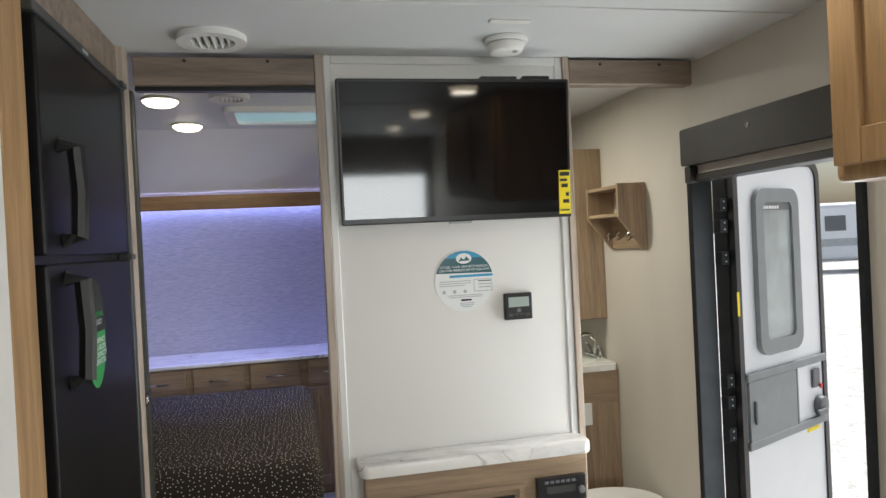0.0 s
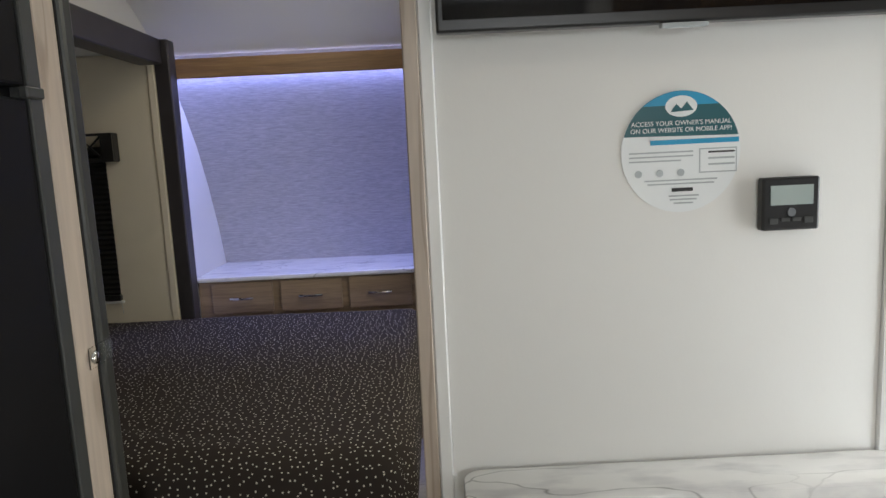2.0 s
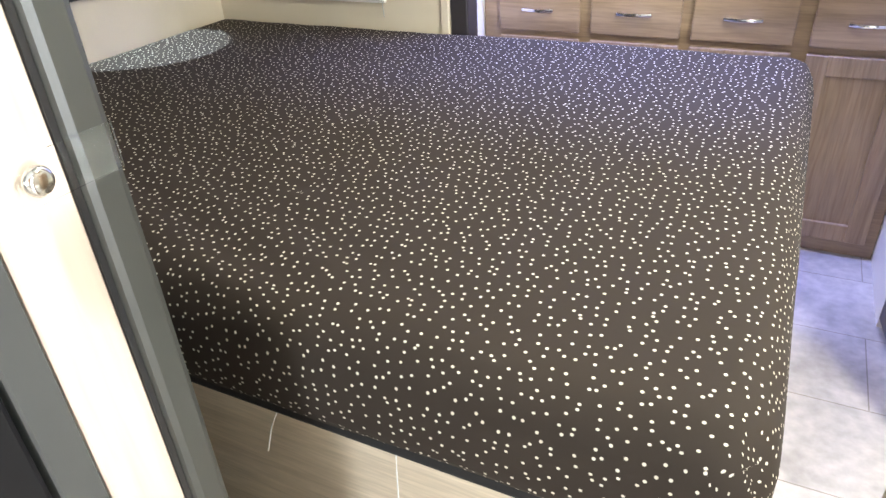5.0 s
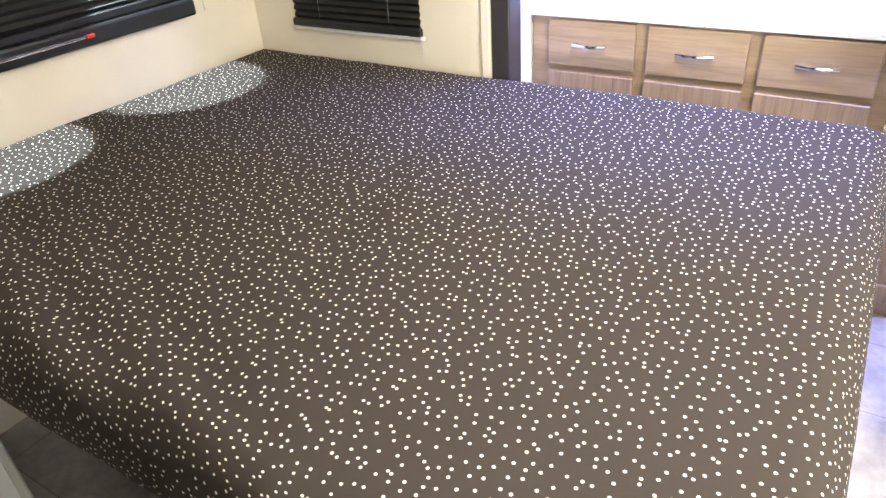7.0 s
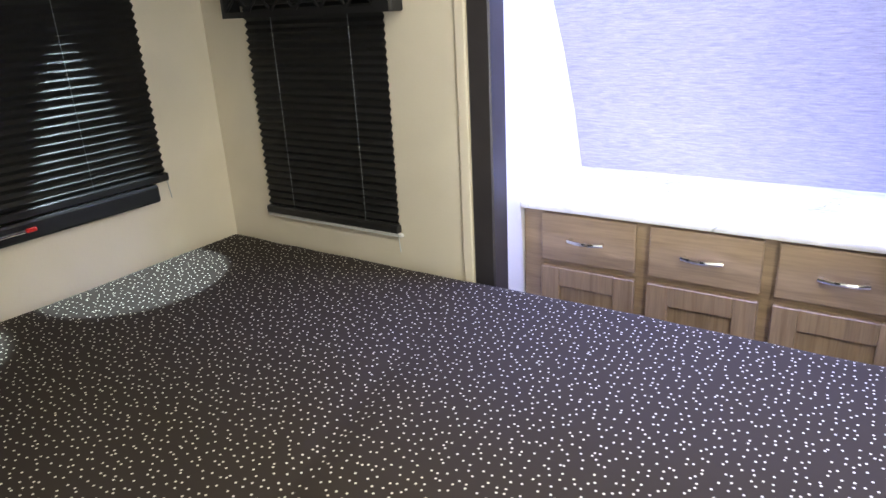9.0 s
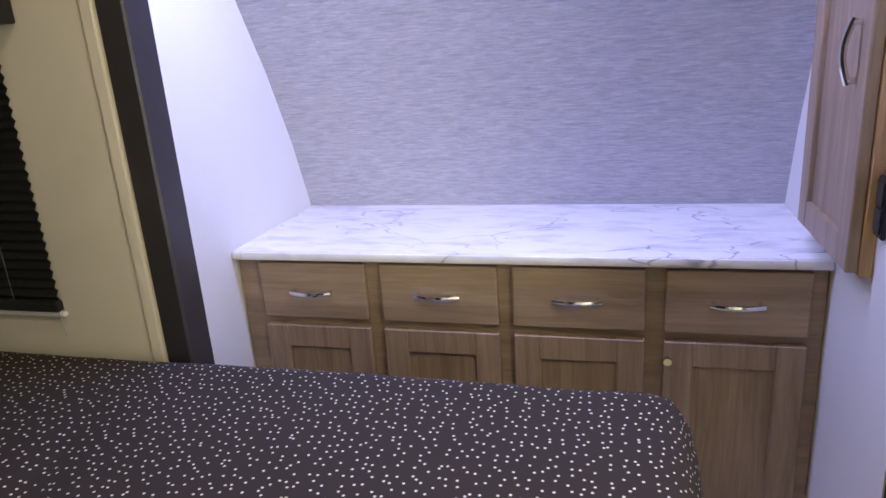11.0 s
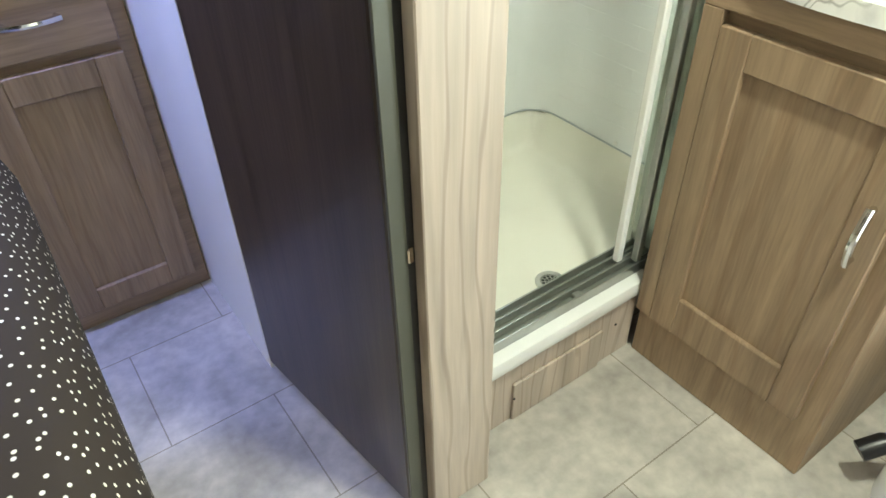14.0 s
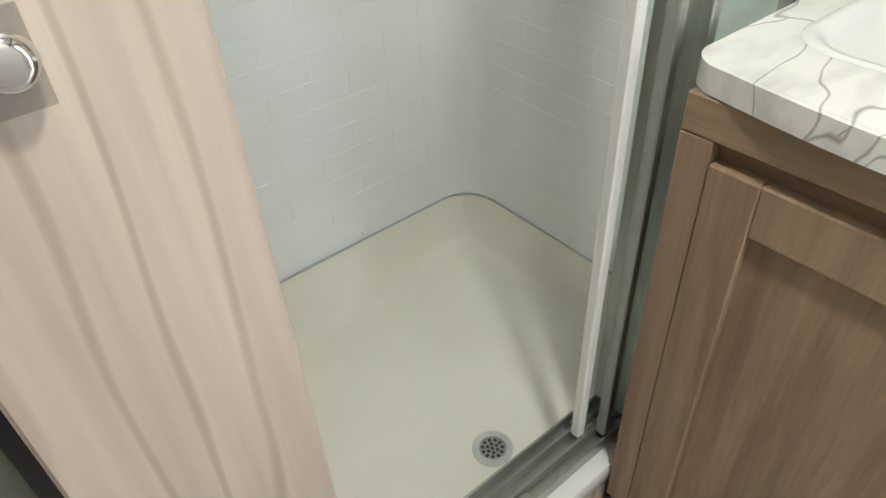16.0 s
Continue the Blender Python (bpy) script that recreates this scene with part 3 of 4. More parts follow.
    b.faces.new(last[::-1])
    bmesh.ops.recalc_face_normals(b, faces=b.faces)
    layer = b.loops.layers.uv.new("cloth")
    for f in b.faces:
        for lp in f.loops:
            lp[layer].uv = flat[lp.vert]
    return b


mattress = thing("mattress", (-0.5, 3.3, 0.515), "dark brown mattress with cream dots lying on the platform", "mattress")
smooth(part("cover", mattress_mesh(), M_FABRIC, mattress), 60)
part("underside", box(-1.44, 0.380, 2.632, 3.94, 0.5155, 0.560, 0.010, 2), M_DARKCLOTH, mattress, "black mesh underside fabric")
for i in range(5):
    x = -0.42 + 0.19 * i
    part("thread", tube([(x + 0.006 * k * (-1) ** i, 2.65 - 0.012 * k, 0.526 - 0.008 * k * k) for k in range(4)], 0.0012, 5), M_CARD, mattress)


# windows with pleated blinds
def pleated(width, height, m, name_parent, pitch=0.02, depth=0.009):
    b = bmesh.new()
    n = int(height / pitch) * 2
    left = []
    for k in range(n + 1):
        v = height * k / n
        w = depth if k % 2 else 0.0
        left.append((b.verts.new((-0.002 * (k % 2), v, w)), b.verts.new((width + 0.002 * (k % 2), v, w))))
    for (a, c), (d, e) in zip(left, left[1:]):
        b.faces.new((a, c, e, d))
    ext = bmesh.ops.extrude_face_region(b, geom=b.faces[:])
    bmesh.ops.translate(b, vec=(0, 0, 0.002), verts=[q for q in ext["geom"] if isinstance(q, bmesh.types.BMVert)])
    bmesh.ops.recalc_face_normals(b, faces=b.faces)
    return part("pleats", turned(b, m), M_BLIND, name_parent)


def blind(at, m, width, height, label):
    t = thing("pleated_blind", at, label, "blind", "bedroom blinds")
    pleated(width, height, m, t)
    part("bottom_rail", turned(box(-0.006, width + 0.006, -0.022, 0.0, 0, 0.02, 0.003), m), M_BLACK, t)
    part("head_rail", turned(box(0, width, height, height + 0.03, 0, 0.022, 0.002), m), M_BLACK, t)
    for u in (0.22, 0.78):
        part("lift_cord", turned(tube([(width * u, 0.0, 0.0125), (width * u, height, 0.0125)], 0.0009, 5), m), M_DGREY, t, "thin grey lift cord")
    part("tail_cord", turned(tube([(width - 0.004, 0, 0.012), (width + 0.002, -0.03, 0.012), (width + 0.006, -0.075, 0.013)], 0.0012, 5), m), M_GREYINK, t)
    return t


MB2 = face_y(-1.284, 3.966, 0.845)
blind((-1.05, 3.96, 0.83), MB2, 0.478, 0.56, "black pleated blind drawn over the slide's side window")
corn = thing("window_cornice", (-1.05, 3.94, 1.38), "black lattice window cornice above the pleated blind", "cornice")
part("frame", ring([(-0.03, 0.53), (0.535, 0.53), (0.535, 0.64), (-0.03, 0.64)], [(-0.02, 0.545), (0.49, 0.545), (0.49, 0.63), (-0.02, 0.63)], 0.012, MB2 @ Matrix.Translation((0, 0, 0.045))), M_BLACK, corn)
part("end_block", turned(box(0.49, 0.535, 0.53, 0.64, 0.0, 0.045, 0.003), MB2), M_BLACK, corn)
part("end_block", turned(box(-0.03, -0.02, 0.53, 0.64, 0.0, 0.045, 0.001), MB2), M_BLACK, corn)
for k in range(6):
    u = -0.02 + 0.085 * k
    for s in (0, 1):
        part("lattice_bar", turned(tube([(u + 0.085 * s, 0.545, 0.05), (u + 0.085 * (1 - s), 0.63, 0.05 + 0.003 * s)], 0.0045, 6), MB2), M_BLACK, corn)

MB1 = Matrix(((0, 0, 1, -1.47), (1, 0, 0, 2.78), (0, 1, 0, 0.975), (0, 0, 0, 1)))
blind((-1.46, 3.25, 0.97), MB1, 0.965, 0.58, "black pleated blind over the window at the bed head")
win = thing("window_1", (-1.46, 3.25, 0.95), "black framed slide-out end window behind the blind", "window", kind="structure")
part("window_sill", turned(box(-0.05, 0.93, -0.075, -0.025, 0, 0.026, 0.008, 2), MB1), M_BLACK, win)
part("window_frame", turned(box(-0.02, 0.955, -0.02, 0.0, 0.0, 0.004), MB1), M_BLACK, win)
part("latch", turned(box(0.32, 0.56, -0.052, -0.044, 0.027, 0.033, 0.002), MB1), M_CHROME, win, "silver sliding latch")
part("latch_tab", turned(box(0.56, 0.585, -0.053, -0.043, 0.027, 0.034, 0.002), MB1), M_RED, win, "small red latch tab")
win2 = thing("window_2", (-1.05, 3.96, 0.82), "side window sill rail under the blind", "window", kind="structure")
part("window_sill", turned(box(-0.01, 0.49, -0.034, -0.024, 0, 0.012, 0.002), MB2), M_WHITEP, win2)
for ly in (2.96, 3.54):
    rl = thing("reading_light", (-1.36, ly, 1.7), "small white reading spotlight under the slide ceiling", "reading light", "reading lights")
    part("housing", cyl((-1.36, ly, 1.69), (0, 0, 1), 0.03, 0.09, 20, 0.022), M_WHITEP, rl)
    part("bezel", ring(rounded(-0.033, 0.033, -0.033, 0.033, 0.0325), rounded(-0.022, 0.022, -0.022, 0.022, 0.0215), 0.008, Matrix.Translation((-1.36, ly, 1.683))), M_CHROME, rl)

# ceiling fittings
for lx, ly in ((-0.122, 3.01), (-0.104, 3.55), (1.12, 1.37), (1.14, 0.2), (1.17, -1.1), (1.05, 3.0)):
    cl = thing("ceiling_light", (lx, ly, 2.03), "round ceiling puck light with a glowing frosted lens", "ceiling light", "ceiling puck lights")
    smooth(part("base", cyl((lx, ly, CEIL), (0, 0, -1), 0.069, 0.010, 36, bev=0.003), M_WHITEP, cl))
    smooth(part("lens", cyl((lx, ly, CEIL - 0.010), (0, 0, -1), 0.0675, 0.018, 36, 0.046, 0.005), M_LENS, cl, "glowing frosted lens"))


def round_vent(x, y, r):
    t = thing("ceiling_vent", (x, y, CEIL - 0.02), "round white ceiling air vent with slats", "ceiling vent", "round ceiling vents")
    n = 36
    oc = [(r * math.cos(2 * math.pi * i / n), r * math.sin(2 * math.pi * i / n)) for i in range(n)]
    ic = [(a * 0.66, c * 0.66) for a, c in oc]
    mt = Matrix.Translation((x, y, CEIL)) @ Matrix.Diagonal((1, 1, -1, 1))
    smooth(part("collar", ring(oc, ic, 0.018, mt), M_WHITEP, t))
    part("duct", cyl((x, y, CEIL), (0, 0, -1), r * 0.66, 0.003, 30), M_DGREY, t, "dark duct opening")
    for k in range(6):
        u = r * 0.66 * (-0.8 + 0.32 * k)
        half = math.sqrt(max(0.0, (r * 0.64) ** 2 - u * u))
        s = box(-0.002, 0.002, -half, half, -0.016, 0.0)
        part("slat", turned(s, pose(x + u, y, CEIL - 0.003, 0, 28, 0)), M_WHITEP, t)
    return t


round_vent(0.158, 2.219, 0.093)
round_vent(0.137, 2.95, 0.075)
sm = thing("smoke_detector", (1.0, 2.197, 2.02), "round white smoke detector on the ceiling", "smoke detector")
smooth(part("base", cyl((1.0, 2.197, CEIL), (0, 0, -1), 0.066, 0.014, 36, bev=0.003), M_WHITEP, sm))
smooth(part("cover", cyl((1.0, 2.197, CEIL - 0.016), (0, 0, -1), 0.058, 0.026, 36, 0.048, 0.006), M_WHITEP, sm))
part("sensor_gap", cyl((1.0, 2.197, CEIL - 0.0135), (0, 0, -1), 0.055, 0.003, 36), M_GREYINK, sm)
part("button", cyl((1.02, 2.175, CEIL - 0.042), (0, 0, -1), 0.008, 0.003, 14), M_GREYINK, sm)
cv = tagged(part("ceiling_cover_plate", box(0.90, 1.02, 2.02, 2.04, CEIL - 0.006, CEIL - 0.0005, 0.002), M_WHITEP), "small white ceiling cover plate", "cover plate")
hat = thing("roof_hatch", (0.27, 3.4, CEIL), "white framed roof hatch with a teal-tinted diffuser", "roof hatch")
mh = Matrix.Translation((0, 0, CEIL)) @ Matrix.Diagonal((1, 1, -1, 1))
part("frame", ring(rounded(0.09, 0.52, 3.15, 3.50, 0.03), rounded(0.13, 0.48, 3.19, 3.46, 0.03), 0.02, mh), M_WHITEP, hat)
# ceiling above is solid; the daylight glow is set in this material
part("diffuser", box(0.131, 0.479, 3.191, 3.459, CEIL - 0.006, CEIL - 0.001), M_HATCH, hat, "translucent teal diffuser with daylight put in as its own glow")

# switches on the bedroom wall
for y0, y1, z0, z1, lab in ((4.092, 4.135, 0.945, 1.045, "tall black switch plate on the white wall"), (4.022, 4.068, 0.962, 1.015, "small black socket plate on the white wall")):
    sw = thing("switch_plate", (0.715, (y0 + y1) / 2, (z0 + z1) / 2), lab, "switch", "bedroom switches")
    part("plate", box(0.695, 0.7026, y0, y1, z0, z1, 0.002), M_BLACK, sw)
    zm = (z0 + z1) / 2
    part("rocker", box(0.692, 0.6948, y0 + 0.008, y1 - 0.008, zm + 0.003, z1 - 0.008, 0.001), M_CHAR, sw)
    part("rocker", box(0.692, 0.6948, y0 + 0.008, y1 - 0.008, z0 + 0.008, zm - 0.003, 0.001), M_CHAR, sw)

# dark bathroom door with its strap
door = thing("bathroom_door", (0.702, 3.966, 0.0), "dark walnut bathroom door strapped back to the partition", "door", rz=7.1)
part("slab", box(0.0, 0.064, -0.482, 0.0, 0.03, 1.94, 0.003), M_DARKW, door)
part("edge_strip", box(0.001, 0.063, -0.488, -0.4825, 0.03, 1.94, 0.001), M_GREYP, door, "grey metal edge strip")
part("latch_bolt", box(0.024, 0.034, -0.493, -0.4885, 0.60, 0.625, 0.002), M_BRASS, door)
smooth(part("ring_pull", ring([(0.010 * math.cos(a * math.pi / 12), 0.018 * math.sin(a * math.pi / 12)) for a in range(24)], [(0.0065 * math.cos(a * math.pi / 12), 0.0125 * math.sin(a * math.pi / 12)) for a in range(24)], 0.010, face_x(0.0, -0.452, 1.008)), M_BRASS, door, "oval nickel ring pull"))
strap = thing("door_strap", (0.8, 3.43, 1.06), "clear vinyl strap snapped between door and partition", "strap")
b = bmesh.new()
path = [(0.750, 3.505), (0.754, 3.478), (0.762, 3.470), (0.785, 3.466), (0.815, 3.456), (0.865, 3.458)]
top_l, bot_l = [], []
for x, y in path:
    top_l.append(b.verts.new((x, y, 1.075)))
    bot_l.append(b.verts.new((x, y, 1.041)))
for i in range(len(path) - 1):
    b.faces.new((bot_l[i], bot_l[i + 1], top_l[i + 1], top_l[i]))
e = bmesh.ops.solidify(b, geom=b.faces[:], thickness=0.0015)
sp = smooth(part("band", b, M_CLEAR, strap))
sp.visible_shadow = False
for p, ax in (((0.855, 3.4565, 1.059), (0, -1, 0)), ((0.751, 3.498, 1.057), (-1, -0.2, 0))):
    smooth(part("snap", cyl(p, ax, 0.011, 0.006, 20, 0.008, 0.002), M_CHROME, strap, "round chrome snap"))

# ---------- bathroom ----------
pan = thing("shower_pan", (1.33, 3.9, 0), "ivory moulded shower pan with a round drain", "shower pan")


def pan_mesh():
    b = bmesh.new()
    x0, x1, y0, y1 = 0.928, 1.70, 3.62, 4.222
    n = 44
    g = []
    for j in range(n + 1):
        row = []
        for i in range(n + 1):
            x, y = x0 + (x1 - x0) * i / n, y0 + (y1 - y0) * j / n
            dx, dy = min(x - x0, x1 - x), min(y1 - y, y - y0)
            # raised seat along the far side, cove all round
            z = 0.108
            e = min(dx, y1 - y)
            cxd, cyd = 0.08 - (x1 - x), 0.08 - (y1 - y)
            if cxd > 0 and cyd > 0:
                e = max(0.0, 0.08 - math.hypot(cxd, cyd))
            z += 0.138 * max(0, 1 - e / 0.055) ** 2
            z += 0.035 * (1 / (1 + math.exp(-(x - 1.445 - 0.2 * (y - 3.70)) / 0.018))) * min(1, e / 0.055)
            z += 0.03 * max(0, 1 - (y - y0) / 0.06)
            row.append(b.verts.new((x, y, z)))
        g.append(row)
    for j in range(n):
        for i in range(n):
            b.faces.new((g[j][i], g[j][i + 1], g[j + 1][i + 1], g[j + 1][i]))
    edge = [e for e in b.edges if len(e.link_faces) == 1]
    ex = bmesh.ops.extrude_edge_only(b, edges=edge)
    for v in ex["geom"]:
        if isinstance(v, bmesh.types.BMVert):
            v.co.z = 0.0
    bmesh.ops.recalc_face_normals(b, faces=b.faces)
    return b


smooth(part("basin", pan_mesh(), M_PAN, pan), 60)
arc = [(1.622 + 0.078 * math.sin(radians(a)), 4.140 + 0.078 * math.cos(radians(a)), 0.2485) for a in range(0, 91, 10)]
part("caulk_line", tube([(0.93, 4.2185, 0.2485), (1.25, 4.2185, 0.2485)] + arc + [(1.700, 3.90, 0.2485), (1.700, 3.63, 0.2485)], 0.0024, 6), M_GREYINK, pan, "thin grey caulk line")
for x, y in ((1.404, 4.217), (1.697, 3.905)):
    part("screw_cap", cyl((x, y, 0.266), (0, -1, 0) if y > 4 else (-1, 0, 0), 0.006, 0.004, 12), M_PORC, pan)
smooth(part("curb", box(0.9255, 1.43, 3.535, 3.62, 0.165, 0.207, 0.008, 2), M_PORC, pan, "white curb edge"))
dr = part("drain", ring([(0.036 * math.cos(a * math.pi / 18), 0.036 * math.sin(a * math.pi / 18)) for a in range(36)], [(0.024 * math.cos(a * math.pi / 18), 0.024 * math.sin(a * math.pi / 18)) for a in range(36)], 0.005, Matrix.Translation((1.317, 3.725, 0.109))), M_CHROME, pan, "chrome drain ring")
part("strainer", cyl((1.317, 3.725, 0.109), (0, 0, 1), 0.0235, 0.0035, 28), M_ALU, dr)
for rr, cnt in ((0.0, 1), (0.009, 6), (0.0175, 11)):
    for k in range(cnt):
        a = 2 * math.pi * k / cnt
        part("hole", cyl((1.317 + rr * math.cos(a), 3.725 + rr * math.sin(a), 0.1126), (0, 0, 1), 0.0034, 0.0006, 10), M_INK, dr)
riser = thing("curb_riser", (1.2, 3.53, 0), "pale wood riser panel below the shower curb", "riser panel")
part("board", box(0.9255, 1.4025, 3.545, 3.60, 0.0, 0.1645), M_PALE, riser)
part("access_panel", box(1.048, 1.30, 3.538, 3.5448, 0.0, 0.112, 0.002), M_PALE, riser)
for x in (1.05, 1.345):
    part("screw", cyl((x, 3.5385 if x < 1.3 else 3.5448, 0.07 if x < 1.3 else 0.10), (0, -1, 0), 0.003, 0.002, 8), M_INK, riser)

# surround
wb = structure("wall_shower_back", box(0.9255, 1.769, 4.222, 4.24, 0.0, CEIL), M_ACRYL, "white moulded tile-pattern shower wall", "wall")
ws = structure("wall_shower_side", box(1.702, 1.769, 3.62, 4.2215, 0.0, CEIL), M_ACRYL, "white moulded tile-pattern shower wall", "wall")

cove = [(1.702, 4.222)] + [(1.622 + 0.0795 * math.sin(radians(a)), 4.142 + 0.0795 * math.cos(radians(a))) for a in range(0, 91, 9)]
smooth(structure("wall_shower_corner", prism(cove, CEIL - 0.249, Matrix.Translation((0, 0, 0.249))), M_ACRYL, "rounded white inside corner of the shower surround", "wall"), 30)

# frame and sliding glass
enc = thing("shower_enclosure", (1.2, 3.59, 0.2), "sliding clear glass shower doors in aluminium tracks", "shower door")
part("bottom_track", box(0.9255, 1.60, 3.562, 3.632, 0.2075, 0.216, 0.001), M_ALU, enc)
for yy in (3.563, 3.586, 3.609, 3.629):
    part("track_rib", box(0.9255, 1.60, yy - 0.0022, yy + 0.0022, 0.2165, 0.236, 0.0008), M_ALU, enc)
part("roller_stop", box(1.23, 1.25, 3.566, 3.583, 0.2165, 0.228, 0.002), M_ALU, enc)
part("top_track", box(0.9255, 1.70, 3.555, 3.635, 1.86, 1.90, 0.002), M_ALU, enc)
for x0, x1, yy, lab in ((1.372, 1.70, 3.598, ""), (1.405, 1.70, 3.575, "")):
    p = part("glass_panel", box(x0 + 0.012, x1, yy - 0.0025, yy + 0.0025, 0.232, 1.86), M_GLASS, enc, "clear glass sliding panel")
    p.visible_shadow = False
    part("stile", box(x0, x0 + 0.016, yy - 0.008, yy + 0.008, 0.232, 1.86, 0.002), M_ALU if x0 > 1.38 else M_PORC, enc)
part("wall_channel", box(1.455, 1.469, 3.560, 3.634, 0.237, 1.86, 0.002), M_ALU, enc)

# vanity
van = thing("vanity_cabinet", (1.58, 3.33, 0), "taupe oak bathroom vanity cabinet with a shaker door", "vanity")
VTOP = 0.842
part("body", box(1.404, 1.769, 3.118, 3.532, 0.0, 0.69, 0.002), M_WOOD, van)
part("front_rail", box(1.404, 1.424, 3.118, 3.532, 0.6905, VTOP, 0.002), M_WOODY, van)
part("side_rail", box(1.4245, 1.769, 3.512, 3.532, 0.6905, VTOP, 0.001), M_WOODX, van)
part("side_rail", box(1.4245, 1.769, 3.118, 3.138, 0.6905, VTOP, 0.001), M_WOODX, van)
part("false_front", box(1.385, 1.4035, 3.12, 3.531, 0.799, VTOP - 0.001, 0.002), M_WOODY, van)
part("face_stile", box(1.385, 1.4035, 3.494, 3.531, 0.14, 0.7985, 0.001), M_WOOD, van)
b = box(1.384, 1.4035, 3.437, 3.493, 0.14, 0.776, 0.002)
box(1.384, 1.4035, 3.157, 3.212, 0.14, 0.776, 0.002, bm=b)
box(1.3845, 1.4035, 3.212, 3.437, 0.14, 0.233, 0.002, bm=b)
box(1.3845, 1.4035, 3.212, 3.437, 0.716, 0.776, 0.002, bm=b)
vd = part("door", b, M_WOOD, van)
part("panel", box(1.3945, 1.4025, 3.208, 3.441, 0.229, 0.720), M_WOOD, vd)
bar_handle(vd, face_x(1.384, 3.185, 0.555) @ pose(0, 0, 0, 0, 0, 90))
vt = thing("washstand_counter", (1.58, 3.34, 0.794), "white marble-look bathroom counter with rounded corners", "counter")


def ellipse(cx, cy, a, c, n=40):
    return [(cx + a * math.cos(2 * math.pi * i / n), cy + c * math.sin(2 * math.pi * i / n)) for i in range(n)]


n = 40
CTOP = VTOP + 0.028


def bowed(inset):
    """Counter outline with eased corners and a gently bowed front."""
    pts = []
    for x, y in rounded(1.386 + inset, 1.768 - inset, 3.10 + inset, 3.542 - inset, 0.04 - inset, 9):
        pts.append((x, y))
    front = [(1.386 + inset - 0.020 * math.sin(math.pi * k / 16), 3.502 - 0.362 * k / 16) for k in range(1, 16)]
    return pts[:20] + front + pts[20:]


out, inner = bowed(0.0), bowed(0.006)
smooth(part("edge_band", ring(out, inner, 0.0275, Matrix.Translation((0, 0, VTOP + 0.0002))), M_MARBLE, vt, "marble-look edge band"), 50)
hole_all = rounded(1.482, 1.722, 3.165, 3.495, 0.06, 9)
hole = hole_all[:20] + [(1.482, 3.435 - 0.21 * k / 16) for k in range(1, 16)] + hole_all[20:]
smooth(part("slab", ring(inner, hole, 0.028, Matrix.Translation((0, 0, VTOP))), M_MARBLE, vt), 50)
sink = thing("wash_basin", (1.602, 3.33, 0.74), "white rectangular moulded wash basin with rounded corners", "wash basin")
b = bmesh.new()
rings = []
for inset, z in ((-0.006, CTOP + 0.0004), (-0.003, CTOP + 0.003), (0.006, CTOP + 0.002), (0.014, CTOP - 0.014), (0.028, CTOP - 0.08), (0.05, CTOP - 0.108), (0.056, CTOP - 0.112)):
    rings.append([b.verts.new((x, y, z)) for x, y in rounded(1.482 + inset, 1.722 - inset, 3.165 + inset, 3.495 - inset, 0.06, 9)])
for a, c in zip(rings, rings[1:]):
    for i in range(n):
        b.faces.new((a[i], a[(i + 1) % n], c[(i + 1) % n], c[i]))
b.faces.new(rings[-1])
bmesh.ops.recalc_face_normals(b, faces=b.faces)
smooth(part("bowl", b, M_PORC, sink), 70)
part("waste", cyl((1.60, 3.335, CTOP - 0.1118), (0, 0, 1), 0.014, 0.003, 18), M_CHROME, sink)
tap = thing("faucet", (1.745, 3.3, 0.87), "brushed nickel bathroom faucet", "faucet")
part("base", box(1.730, 1.760, 3.22, 3.38, 0.8705, 0.885, 0.004, 2), M_CHROME, tap)
smooth(part("spout", tube([(1.745, 3.3, 0.885), (1.745, 3.3, 0.95), (1.725, 3.3, 0.98), (1.69, 3.3, 0.985), (1.655, 3.3, 0.96)], 0.011, 10), M_CHROME, tap))
for yy in (3.24, 3.36):
    smooth(part("lever", tube([(1.745, yy, 0.885), (1.745, yy, 0.915), (1.72, yy - 0.02, 0.935)], 0.008, 8), M_CHROME, tap))
med = thing("medicine_cabinet", (1.68, 3.36, 1.07), "taupe oak medicine cabinet above the vanity", "medicine cabinet")
part("body", box(1.60, 1.769, 3.20, 3.53, 1.068, 1.862, 0.002), M_WOOD, med)
shaker_door(med, face_x(1.5995, 3.52, 1.08), 0.30, 0.77, M_WOOD, M_WOODY, 0.05)
ob = thing("outlet_cover", (1.51, 3.125, 0.66), "white wall outlet box on the vanity side", "outlet")
part("plate", box(1.575, 1.63, 3.106, 3.1178, 0.60, 0.70, 0.004, 2), M_WHITEP, ob)

hook = thing("coat_hook_shelf", (1.70, 2.95, 1.4), "taupe wooden cubby shelf with chrome coat hooks", "hook shelf")
for y0 in (2.795, 3.085):
    part("side_panel", prism([(0, 0.275), (0.125, 0.275), (0.125, 0.135), (0.015, 0.0), (0, 0.0)], 0.015, Matrix(((-1, 0, 0, 1.769), (0, 0, 1, y0), (0, 1, 0, 1.392), (0, 0, 0, 1)))), M_WOOD, hook)
part("shelf", box(1.648, 1.769, 2.8105, 3.0845, 1.648, 1.662, 0.001), M_WOODY, hook)
part("shelf", box(1.648, 1.769, 2.8105, 3.0845, 1.532, 1.546, 0.001), M_WOODY, hook)
part("back_board", box(1.757, 1.769, 2.8105, 3.0845, 1.395, 1.5315, 0.001), M_WOODY, hook)
for yy in (2.86, 2.95, 3.04):
    smooth(part("hook", tube([(1.756, yy, 1.455), (1.735, yy, 1.445), (1.715, yy, 1.43), (1.712, yy, 1.45), (1.72, yy, 1.465)], 0.005, 8), M_CHROME, hook))

